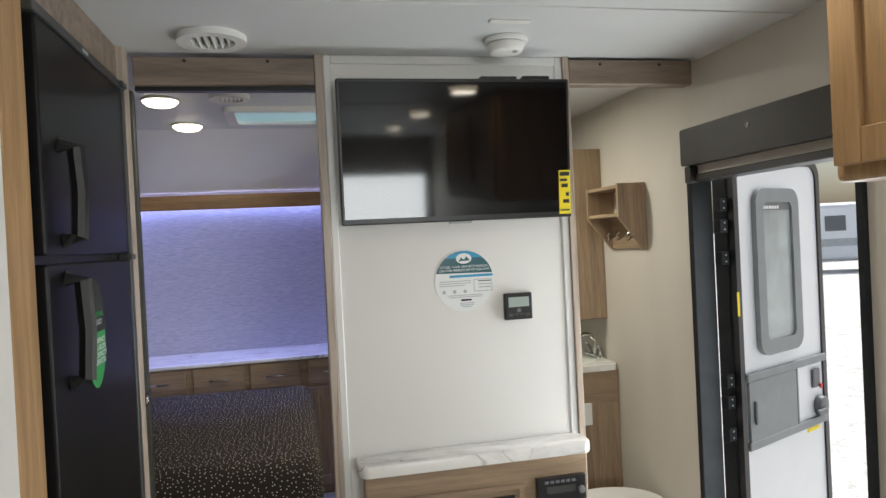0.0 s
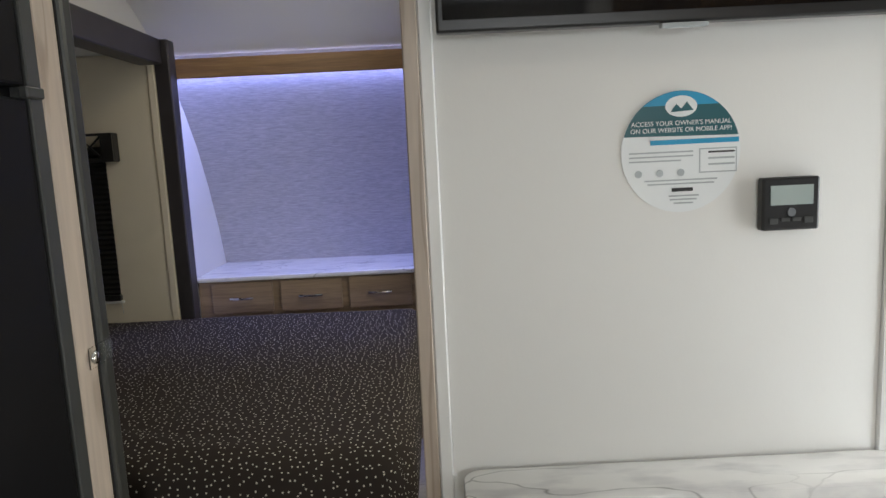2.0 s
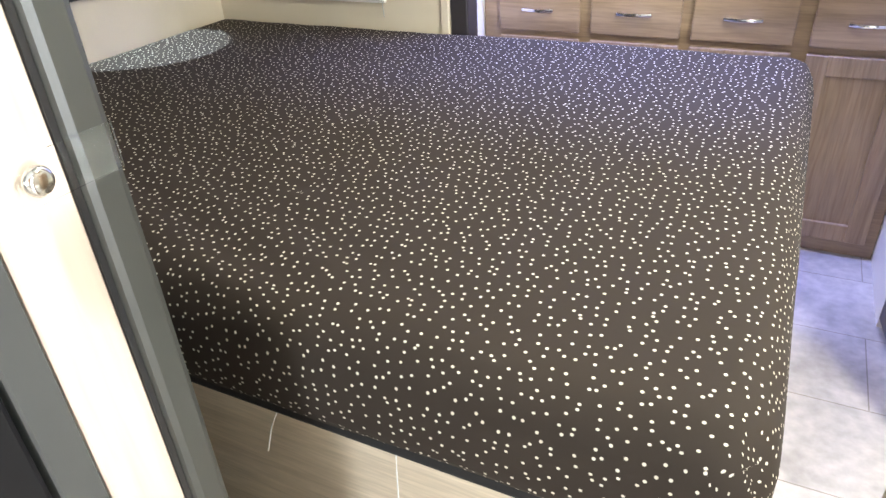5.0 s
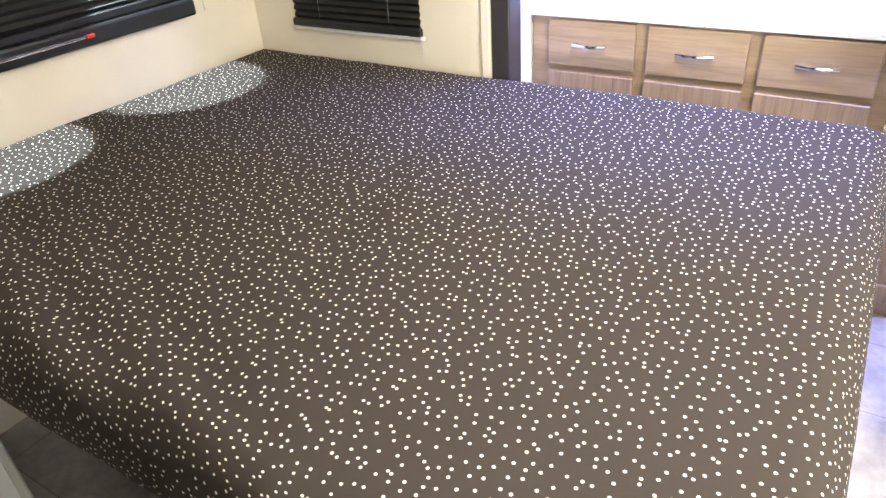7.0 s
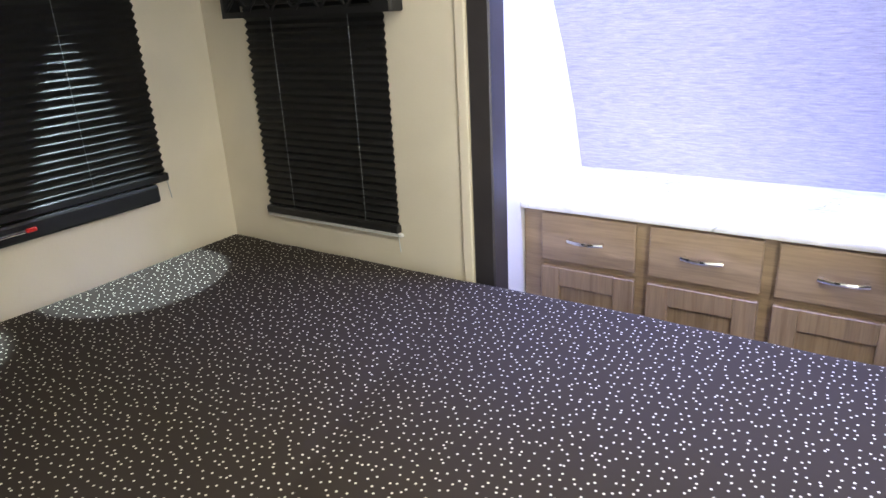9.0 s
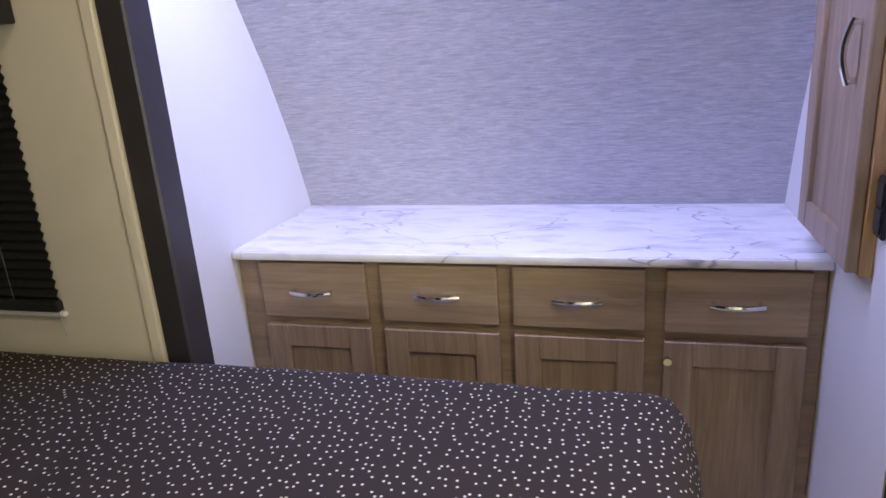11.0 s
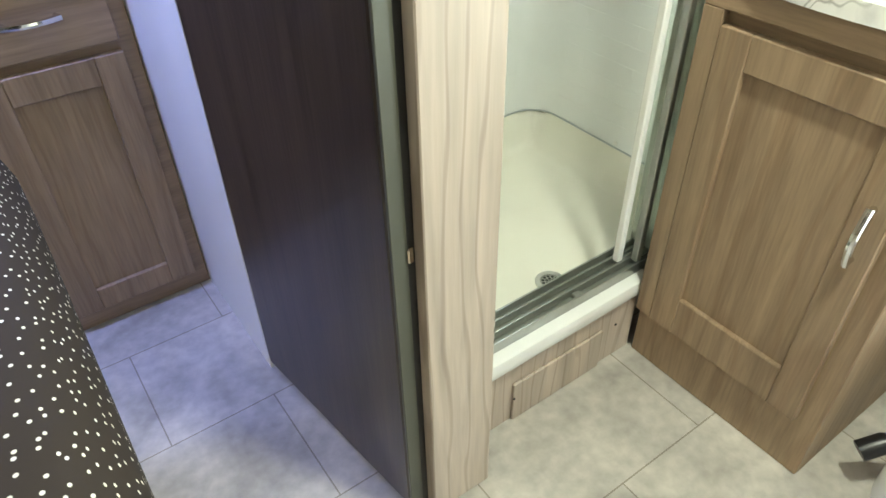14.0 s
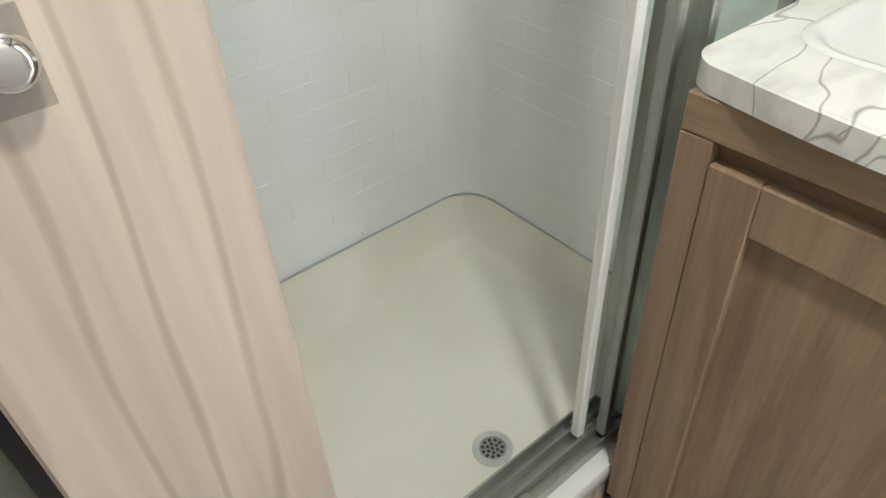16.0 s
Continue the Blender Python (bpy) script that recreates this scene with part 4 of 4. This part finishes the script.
toi = thing("toilet", (1.42, 2.9, 0), "white plastic toilet with black flush pedal", "toilet")
b = bmesh.new()
rings = []
for s, z, oy in ((0.85, 0.0, 0.0), (0.85, 0.06, 0.0), (0.72, 0.2, 0.04), (0.95, 0.31, 0.10), (1.0, 0.345, 0.12), (0.97, 0.36, 0.12)):
    rings.append([b.verts.new((x, y, z)) for x, y in ellipse(1.555, 2.88 - oy, 0.20 * s, 0.17 * s)])
for a, c in zip(rings, rings[1:]):
    for i in range(n):
        b.faces.new((a[i], a[(i + 1) % n], c[(i + 1) % n], c[i]))
b.faces.new(rings[-1])
b.faces.new(rings[0][::-1])
bmesh.ops.recalc_face_normals(b, faces=b.faces)
smooth(part("bowl", b, M_PORC, toi), 60)
smooth(part("lid", prism(ellipse(1.555, 2.76, 0.205, 0.175), 0.02, Matrix.Translation((0, 0, 0.362))), M_PORC, toi), 50)
smooth(part("pedal", tube([(1.53, 3.005, 0.12), (1.50, 3.04, 0.11), (1.47, 3.06, 0.09)], 0.02, 10), M_BLACK, toi))

# ---------- lounge ----------
fc = thing("fridge_cabinet", (-0.35, 2.0, 0), "pale wood refrigerator surround cabinet", "cabinet")
part("near_stile", box(-0.60, -0.112, 1.51, 1.625, 0, CEIL - 0.002, 0.002), M_HONEY, fc)
part("top_rail", box(-0.60, -0.113, 1.6255, 2.3115, 1.952, CEIL - 0.002, 0.002), M_GREIGE, fc)
part("far_stile", box(-0.60, -0.095, 2.312, 2.372, 0, CEIL - 0.002, 0.002), M_PALE, fc)
part("base_rail", box(-0.60, -0.113, 1.6255, 2.3115, 0.0, 0.35, 0.002), M_PALE, fc)
structure("wall_pantry", box(-0.63, -0.114, 0.9, 1.509, 0, CEIL - 0.001), M_WHITE, "white panel beside the refrigerator cabinet", "wall")
fr = thing("refrigerator", (-0.3, 1.98, 0.35), "black two-door absorption refrigerator built into the cabinet", "refrigerator")
part("case", box(-0.60, -0.125, 1.627, 2.310, 0.352, 1.95), M_BLACK, fr)
for z0, z1, nm in ((1.472, 1.925, "freezer_door"), (0.40, 1.455, "main_door")):
    d = part(nm, box(-0.1245, -0.098, 1.645, 2.275, z0, z1, 0.005, 2), M_FRIDGE, fr)
    hz = (z0 + 0.03, z0 + 0.22) if nm == "freezer_door" else (z1 - 0.24, z1 - 0.03)
    smooth(part("handle", tube([(-0.098, 1.74, hz[0]), (-0.068, 1.745, hz[0] + 0.006), (-0.064, 1.75, (hz[0] + hz[1]) / 2), (-0.068, 1.745, hz[1] - 0.006), (-0.098, 1.74, hz[1])], 0.017, 8), M_BLACK, d))
part("top_trim", box(-0.1245, -0.095, 1.627, 2.310, 1.928, 1.95, 0.002), M_CHAR, fr)
part("badge", box(-0.0949, -0.094, 1.93, 1.97, 1.934, 1.942), M_GREYINK, fr, "small grey name badge")
part("side_trim", box(-0.1245, -0.095, 2.278, 2.3105, 0.352, 1.927, 0.002), M_CHAR, fr)
for zz in (1.463, 0.385, 1.94):
    part("hinge", box(-0.0975, -0.085, 2.255, 2.30, zz - 0.008, zz + 0.008, 0.002), M_CHAR, fr)
gt = thing("hang_tag", (-0.09, 1.80, 1.2), "green oval product label hanging at the refrigerator handle", "label")
MT = face_px(-0.0965, 1.917, 1.295)
part("card", prism(ellipse(0, 0, 0.075, 0.125, 40), 0.0015, MT), M_GREEN, gt)
cap = [(0.0745 * math.cos(radians(t)), 0.1245 * math.sin(radians(t))) for t in range(0, 181, 6)]
part("card_top", prism(cap, 0.0008, MT @ Matrix.Translation((0, 0, 0.0016))), M_INK, gt, "black upper half of the label")
TEXTS = [("MOBILE LIVING", 0.0340, M_GREEN), ("MADE EASY.", 0.0160, M_CARD), ("CONVENIENCE", -0.0260, M_CARD), ("WITH A LARGER", -0.0420, M_CARD), ("CU. FT. CAPACITY", -0.0580, M_CARD), ("REFRIGERATOR", -0.0740, M_CARD)]
# folded dark door beside the cabinet
fd = thing("bedroom_door", (-0.35, 2.5, 0), "charcoal sliding bedroom door parked beside the cabinet", "door")
part("slab", box(-0.60, -0.088, 2.378, 2.415, 0.01, 1.95, 0.008, 2), M_DOORG, fd)
part("seal", box(-0.098, -0.094, 2.3723, 2.3777, 0.01, 1.95), M_BLACK, fd)
st2 = thing("door_strap", (-0.1, 2.47, 1.06), "clear vinyl strap holding the parked bedroom door", "strap")
sp = part("band", box(-0.0875, -0.086, 2.332, 2.412, 1.030, 1.065), M_CLEAR, st2)
sp.visible_shadow = False
smooth(part("snap", cyl((-0.0858, 2.346, 1.047), (1, 0, 0), 0.012, 0.006, 20, 0.009, 0.002), M_CHROME, st2, "round chrome snap"))

# television
tv = thing("television", (0.865, 2.33, 1.52), "black wall-mounted flat television with a yellow energy label", "television")
TVX0, TVX1, TVZ0, TVZ1 = 0.495, 1.235, 1.525, 1.966
part("body", box(TVX0, TVX1, 2.312, 2.345, TVZ0, TVZ1, 0.004, 2), M_BLACK, tv)
part("screen", box(TVX0 + 0.010, TVX1 - 0.010, 2.3095, 2.3118, TVZ0 + 0.018, TVZ1 - 0.010), M_SCREEN, tv, "glossy dark screen")
part("wall_mount", box(0.70, 1.03, 2.3455, 2.372, 1.62, 1.80, 0.003), M_BLACK, tv)
part("mount_clip", box(0.95, 1.07, 2.335, 2.36, 1.9665, 1.978, 0.002), M_BLACK, tv)
part("mount_clip", box(1.09, 1.18, 2.335, 2.36, 1.9665, 1.980, 0.002), M_BLACK, tv)
part("sensor_lip", box(0.83, 0.90, 2.311, 2.325, 1.518, 1.5248, 0.001), M_GREYINK, tv)
lb = part("energy_label", box(1.192, 1.231, 2.3075, 2.3092, 1.535, 1.675), M_YELLOW, tv, "yellow energy label")
for z0, z1, a, c in ((1.657, 1.670, 1.195, 1.228), (1.640, 1.648, 1.195, 1.220), (1.62, 1.632, 1.2, 1.222), (1.592, 1.604, 1.215, 1.225), (1.57, 1.582, 1.205, 1.225), (1.545, 1.55, 1.196, 1.226)):
    part("print_bar", box(a, c, 2.3068, 2.3074, z0, z1), M_INK, lb)

tv.matrix_world = Matrix.Translation((0.865, 2.33, 1.52)) @ pose(0, 0, 0, 3.0, 0, 0)

# round leaflet on the wall
lf = thing("round_leaflet", (0.885, 2.387, 1.33), "round manual leaflet, teal above and white below", "leaflet")
ML = face_y(0.886, 2.3895, 1.332)
part("card", prism(ellipse(0, 0, 0.098, 0.099, 48), 0.0012, ML), M_CARD, lf)
arc = [(0.097 * math.cos(radians(a)), 0.098 * math.sin(radians(a))) for a in range(14, 167, 6)]
part("teal_field", prism(arc, 0.0008, ML @ Matrix.Translation((0, 0, 0.0013))), M_TEAL, lf)
arc = [(0.0965 * math.cos(radians(a)), 0.0975 * math.sin(radians(a))) for a in range(50, 131, 5)]
part("blue_field", prism(arc, 0.0004, ML @ Matrix.Translation((0, 0, 0.0022))), M_BLUE, lf)
part("logo_shape", prism(ellipse(0, 0.073, 0.026, 0.017, 24), 0.0004, ML @ Matrix.Translation((0, 0, 0.0027))), M_CARD, lf)
part("logo_hill", prism([(-0.018, 0.064), (-0.008, 0.077), (0.0, 0.069), (0.009, 0.08), (0.02, 0.066)], 0.0003, ML @ Matrix.Translation((0, 0, 0.0032))), M_TEAL, lf)
part("blue_band", turned(box(-0.05, 0.095, 0.012, 0.02, 0.0013, 0.0024), ML), M_BLUE, lf)


def words(body, size, m, material, parent):
    """Flat lettering in the built-in font."""
    c = bpy.data.curves.new("lettering", "FONT")
    c.body, c.size, c.align_x, c.extrude = body, size, "CENTER", 0.0002
    tmp = new("lettering", c)
    me = tmp.evaluated_get(bpy.context.evaluated_depsgraph_get()).to_mesh()
    b = bmesh.new()
    b.from_mesh(me)
    bpy.data.objects.remove(tmp)
    bpy.data.curves.remove(c)
    return part("lettering", turned(b, m), material, parent)


for body, v, ink in TEXTS:
    words(body, 0.0184, MT @ Matrix.Translation((0, v, 0.0027)), ink, gt)
words("ACCESS YOUR OWNER'S MANUAL", 0.0105, ML @ Matrix.Translation((0, 0.043, 0.003)), M_CARD, lf)
words("ON OUR WEBSITE OR MOBILE APP!", 0.0105, ML @ Matrix.Translation((0, 0.032, 0.003)), M_CARD, lf)
for k, (a, c, v) in enumerate(((-0.085, 0.02, 0.0), (-0.085, 0.02, -0.007), (-0.085, 0.0, -0.014), (-0.06, 0.06, -0.046), (-0.055, 0.055, -0.052), (-0.02, 0.03, -0.072), (-0.018, 0.026, -0.078), (-0.012, 0.02, -0.084))):
    part("print_bar", turned(box(a, c, v - 0.0012, v + 0.0012, 0.0013, 0.0018), ML), M_GREYINK, lf)
part("print_box", turned(box(0.03, 0.092, -0.036, 0.004, 0.0013, 0.0016), ML), M_GREYINK, lf)
part("print_box_inner", turned(box(0.032, 0.09, -0.034, 0.002, 0.0017, 0.002), ML), M_CARD, lf)
for v in (-0.002, -0.012, -0.022):
    part("print_bar", turned(box(0.045, 0.088, v - 0.002, v + 0.001, 0.0021, 0.0024), ML), M_INK if v > -0.01 else M_GREYINK, lf)
for u in (-0.07, -0.035, 0.0):
    part("print_dot", prism(ellipse(u, -0.034, 0.006, 0.006, 16), 0.0005, ML @ Matrix.Translation((0, 0, 0.0013))), M_GREYINK, lf)
part("print_bar", turned(box(-0.015, 0.02, -0.065, -0.059, 0.0013, 0.0018), ML), M_INK, lf)

th = thing("thermostat", (1.06, 2.38, 1.2), "square black wall thermostat with a grey display", "thermostat")
part("housing", box(1.013, 1.107, 2.369, 2.3895, 1.196, 1.283, 0.004, 2), M_BLACK, th)
part("display", box(1.025, 1.095, 2.3675, 2.3688, 1.238, 1.27), M_LCD, th, "grey-green display")
for k in range(4):
    part("button", box(1.024 + 0.019 * k, 1.038 + 0.019 * k, 2.3672, 2.3688, 1.207 + 0.004 * (k in (1, 2)), 1.217, 0.0005), M_CHAR, th)
part("dial", cyl((1.06, 2.3688, 1.226), (0, -1, 0), 0.007, 0.0015, 18), M_DGREY, th)

ent = thing("media_cabinet", (0.88, 2.33, 0), "taupe wood media cabinet below the television", "cabinet")
part("body", box(0.525, 1.238, 2.292, 2.381, 0.0, 0.766, 0.002), M_WOODX, ent)
part("recess_frame", ring([(0.60, 0.30), (1.02, 0.30), (1.02, 0.69), (0.60, 0.69)], [(0.615, 0.315), (1.005, 0.315), (1.005, 0.675), (0.615, 0.675)], 0.008, face_y(0, 2.2918, 0)), M_WOODX, ent)
part("vent_panel", box(0.66, 0.99, 2.286, 2.2915, 0.33, 0.655), M_BLACK, ent)
shelf = prism(rounded(0.505, 1.25, 2.262, 2.3815, 0.035), 0.038, Matrix.Translation((0, 0, 0.7665)))
bmesh.ops.bevel(shelf, geom=[e for e in shelf.edges if abs((e.verts[0].co - e.verts[1].co).z) < 0.001], offset=0.006, segments=2, profile=0.5, affect="EDGES")
tagged(smooth(part("marble_shelf", shelf, M_MARBLE)), "white marble-look shelf with rounded ends on the media cabinet", "shelf")
rad = thing("stereo", (1.15, 2.29, 0.66), "black car-style stereo set into the media cabinet", "stereo")
part("face", box(1.06, 1.225, 2.272, 2.2915, 0.62, 0.70, 0.003, 2), M_BLACK, rad)
part("display", box(1.09, 1.19, 2.2708, 2.2718, 0.65, 0.672), M_CHAR, rad)
for k in range(6):
    part("button", box(1.085 + 0.018 * k, 1.098 + 0.018 * k, 2.2695, 2.2718, 0.682, 0.691, 0.001), M_DGREY, rad)
smooth(part("knob", cyl((1.205, 2.2718, 0.655), (0, -1, 0), 0.012, 0.012, 18, bev=0.002), M_DGREY, rad))

oc = thing("overhead_cabinet", (1.56, 0.8, 1.53), "honey wood overhead kitchen cabinet with rounded lower edge", "cabinet")
part("body", box(1.305, 1.769, 0.2, 1.29, 1.532, CEIL - 0.001, 0.012, 3), M_HONEY, oc)
shaker_door(oc, face_x(1.3045, 1.27, 1.56), 0.5, 0.47, M_HONEY, M_HONEYX, 0.06)
shaker_door(oc, face_x(1.3045, 0.75, 1.56), 0.5, 0.47, M_HONEY, M_HONEYX, 0.06)

# ---------- entry door ----------
df = thing("door_1", (1.79, 2.14, 0), "black aluminium entry door frame", "door frame", kind="structure")
part("jamb", box(1.755, 1.84, 2.447, 2.475, 0, 1.66, 0.003), M_JAMB, df)
part("jamb", box(1.755, 1.84, 1.695, 1.72, 0, 1.66, 0.003), M_JAMB, df)
part("head", box(1.755, 1.84, 1.7205, 2.4465, 1.635, 1.66, 0.003), M_BLACK, df)
part("threshold", box(1.755, 1.86, 1.7205, 2.4465, 0.0005, 0.02, 0.003), M_ALU, df)
sv = thing("screen_door_valance", (1.75, 2.14, 1.7), "black rounded cover rail above the entry door", "cover rail")
part("cover", prism(rounded(0.0, 0.90, -0.025, 0.105, 0.012), 0.045, Matrix(((0, 0, -1, 1.769), (-1, 0, 0, 2.455), (0, 1, 0, 1.715), (0, 0, 0, 1)))), M_VALANCE, sv)
part("end_cap", prism(rounded(0.0, 0.035, -0.085, -0.0255, 0.006), 0.03, Matrix(((0, 0, -1, 1.7685), (-1, 0, 0, 2.455), (0, 1, 0, 1.714), (0, 0, 0, 1)))), M_VALANCE, sv)
part("screw", cyl((1.7238, 2.08, 1.775), (-1, 0, 0), 0.008, 0.003, 14), M_BLACK, sv)

leaf = thing("entry_door", (1.955, 2.50, 0.03), "white entry door with grey framed window swung open outwards", "door", rz=24)
part("skin", prism(rounded(0.035, 0.655, 0.0, 1.69, 0.06, 8), 0.03, face_y(0, 0.03, 0)), M_GELCOAT, leaf)
part("gasket", ring(rounded(0.0, 0.675, -0.015, 1.705, 0.075, 8), rounded(0.03, 0.645, 0.015, 1.675, 0.055, 8), 0.045, face_y(0, 0.037, 0)), M_BLACK, leaf, "black rubber gasket frame")
part("edge_frame", ring(rounded(-0.010, 0.69, -0.02, 1.715, 0.08, 8), rounded(0.004, 0.677, -0.012, 1.702, 0.074, 8), 0.05, face_y(0, 0.07, 0)), M_JAMB, leaf)
wf = part("window_frame", ring(rounded(0.13, 0.46, 0.93, 1.58, 0.06, 8), rounded(0.185, 0.405, 0.985, 1.525, 0.03, 8), 0.02, face_y(0, -0.0015, 0)), M_MGREY, leaf, "grey moulded window frame")
pn = part("pane", box(0.185, 0.405, -0.0105, -0.0065, 0.985, 1.525), mat("frosted_view", (0.42, 0.47, 0.47), 0.12, var=0.25, scale=4), wf, "pale tinted glass")
part("shade_head", box(0.19, 0.40, -0.016, -0.0108, 1.495, 1.523), M_DGREY, wf)
for k in range(6):
    part("slat", box(0.195 + 0.02 * k, 0.21 + 0.02 * k, -0.0175, -0.0162, 1.5, 1.512), M_CARD, wf)
for z in (0.86, 0.60):
    part("crossbar", box(0.036, 0.654, -0.016, -0.001, z - 0.016, z + 0.016, 0.003), M_MGREY, leaf)
lp = part("pocket_panel", prism(rounded(0.045, 0.40, 0.617, 0.843, 0.01), 0.012, face_y(0, -0.001, 0)), M_MGREY, leaf, "grey storage pocket")
part("grip", box(0.07, 0.082, -0.024, -0.0135, 0.68, 0.77, 0.004, 2), M_DGREY, lp)
part("divider", box(0.405, 0.415, -0.012, -0.001, 0.617, 0.843), M_DGREY, leaf)
lt = part("latch_plate", box(0.545, 0.60, -0.014, -0.001, 0.74, 0.82, 0.004), M_DGREY, leaf)
part("lock_tab", box(0.585, 0.605, -0.022, -0.0145, 0.735, 0.755, 0.003), M_RED, lt, "red lock tab")
smooth(part("lever", cyl((0.60, -0.001, 0.66), (0, -1, 0), 0.045, 0.03, 24, 0.038, 0.005), M_DGREY, leaf))
part("lever_arm", box(0.52, 0.60, -0.045, -0.0315, 0.63, 0.655, 0.005, 2), M_DGREY, leaf)
part("caution_label", box(0.50, 0.60, -0.003, -0.0005, 0.56, 0.575), M_YELLOW, leaf)
for k, z in enumerate((1.52, 1.44, 1.32, 0.86, 0.78, 0.66)):
    hg = part("hinge", box(-0.062, -0.011, 0.01, 0.04, z - 0.025, z + 0.025, 0.003), M_JAMB, leaf)
    for s in (-0.012, 0.012):
        part("screw", cyl((-0.036, 0.01, z + s), (0, -1, 0), 0.0035, 0.002, 8), M_GREYINK, hg)
part("edge_label", box(-0.004, 0.01, -0.0095, -0.0082, 1.10, 1.19), M_YELLOW, leaf, "small yellow edge label")

# ---------- outdoors ----------
tagged(part("ground", box(-300, 300, -300, 300, -0.86, -0.80), M_GRAVEL), "pale gravel storage yard", "ground", kind="structure")
skirt = structure("trailer_side", box(1.831, 1.86, -2.6, 5.0, -0.35, -0.061), M_GELCOAT, "white trailer side skirt", "wall")


def parked_trailer(x, y, length, rz):
    t = thing("travel_trailer", (x, y, -0.8), "white travel trailer parked in the gravel yard", "trailer", "parked trailers", rz=rz)
    part("body", box(-length / 2, length / 2, -1.2, 1.2, 0.55, 3.2, 0.25, 3), M_GELCOAT, t)
    part("graphic_band", box(-length / 2 + 0.4, length / 2 - 0.4, -1.215, -1.201, 1.2, 1.55), M_GREYINK, t)
    for k in range(3):
        part("window", box(-length / 2 + 1 + k * length / 3.4, -length / 2 + 1.9 + k * length / 3.4, -1.22, -1.202, 1.9, 2.6, 0.01), M_DGREY, t)
    for k in (-0.45, 0.45):
        part("wheel", cyl((k, -1.1, 0.36), (0, -1, 0), 0.36, 0.2, 20), M_BLACK, t)
    return t


for x, y, l, rz in ((27, 27, 7.5, -20), (33, 36, 8.0, -15), (38, 25, 8, -50), (46, 22, 8, -60), (30, 52, 8, -10)):
    parked_trailer(x, y, l, rz)


# ---------- shower tiles ----------
def tile_mesh(w, h):
    b = box(-w / 2, w / 2, -h / 2, h / 2, -0.001, 0.0005, 0.0004)
    me = bpy.data.meshes.new("tile")
    b.to_mesh(me)
    b.free()
    me.materials.append(M_ACRYL)
    return me


def tile_wall(parent, m, width, z0, z1, w=0.165, h=0.0525):
    full, half = tile_mesh(w - 0.002, h - 0.002), None
    row = 0
    z = z0
    while z + h < z1:
        u = -(w / 2) * (row % 2)
        while u < width - 0.02:
            a, c = max(u, 0.004), min(u + w, width - 0.004)
            if c - a > 0.03:
                me = full if c - a > w - 0.006 else tile_mesh(c - a - 0.002, h - 0.002)
                ob = new("tile", me)
                ob.parent = parent
                ob.matrix_basis = Matrix.Translation(-ORG[parent.name]) @ m @ Matrix.Translation(((a + c) / 2, z + h / 2, 0))
            u += w
        z += h
        row += 1


tile_wall(wb, face_y(0.9255, 4.222, 0), 0.695, 0.262, 1.5)
tile_wall(ws, face_x(1.702, 4.140, 0), 0.515, 0.262, 1.5)
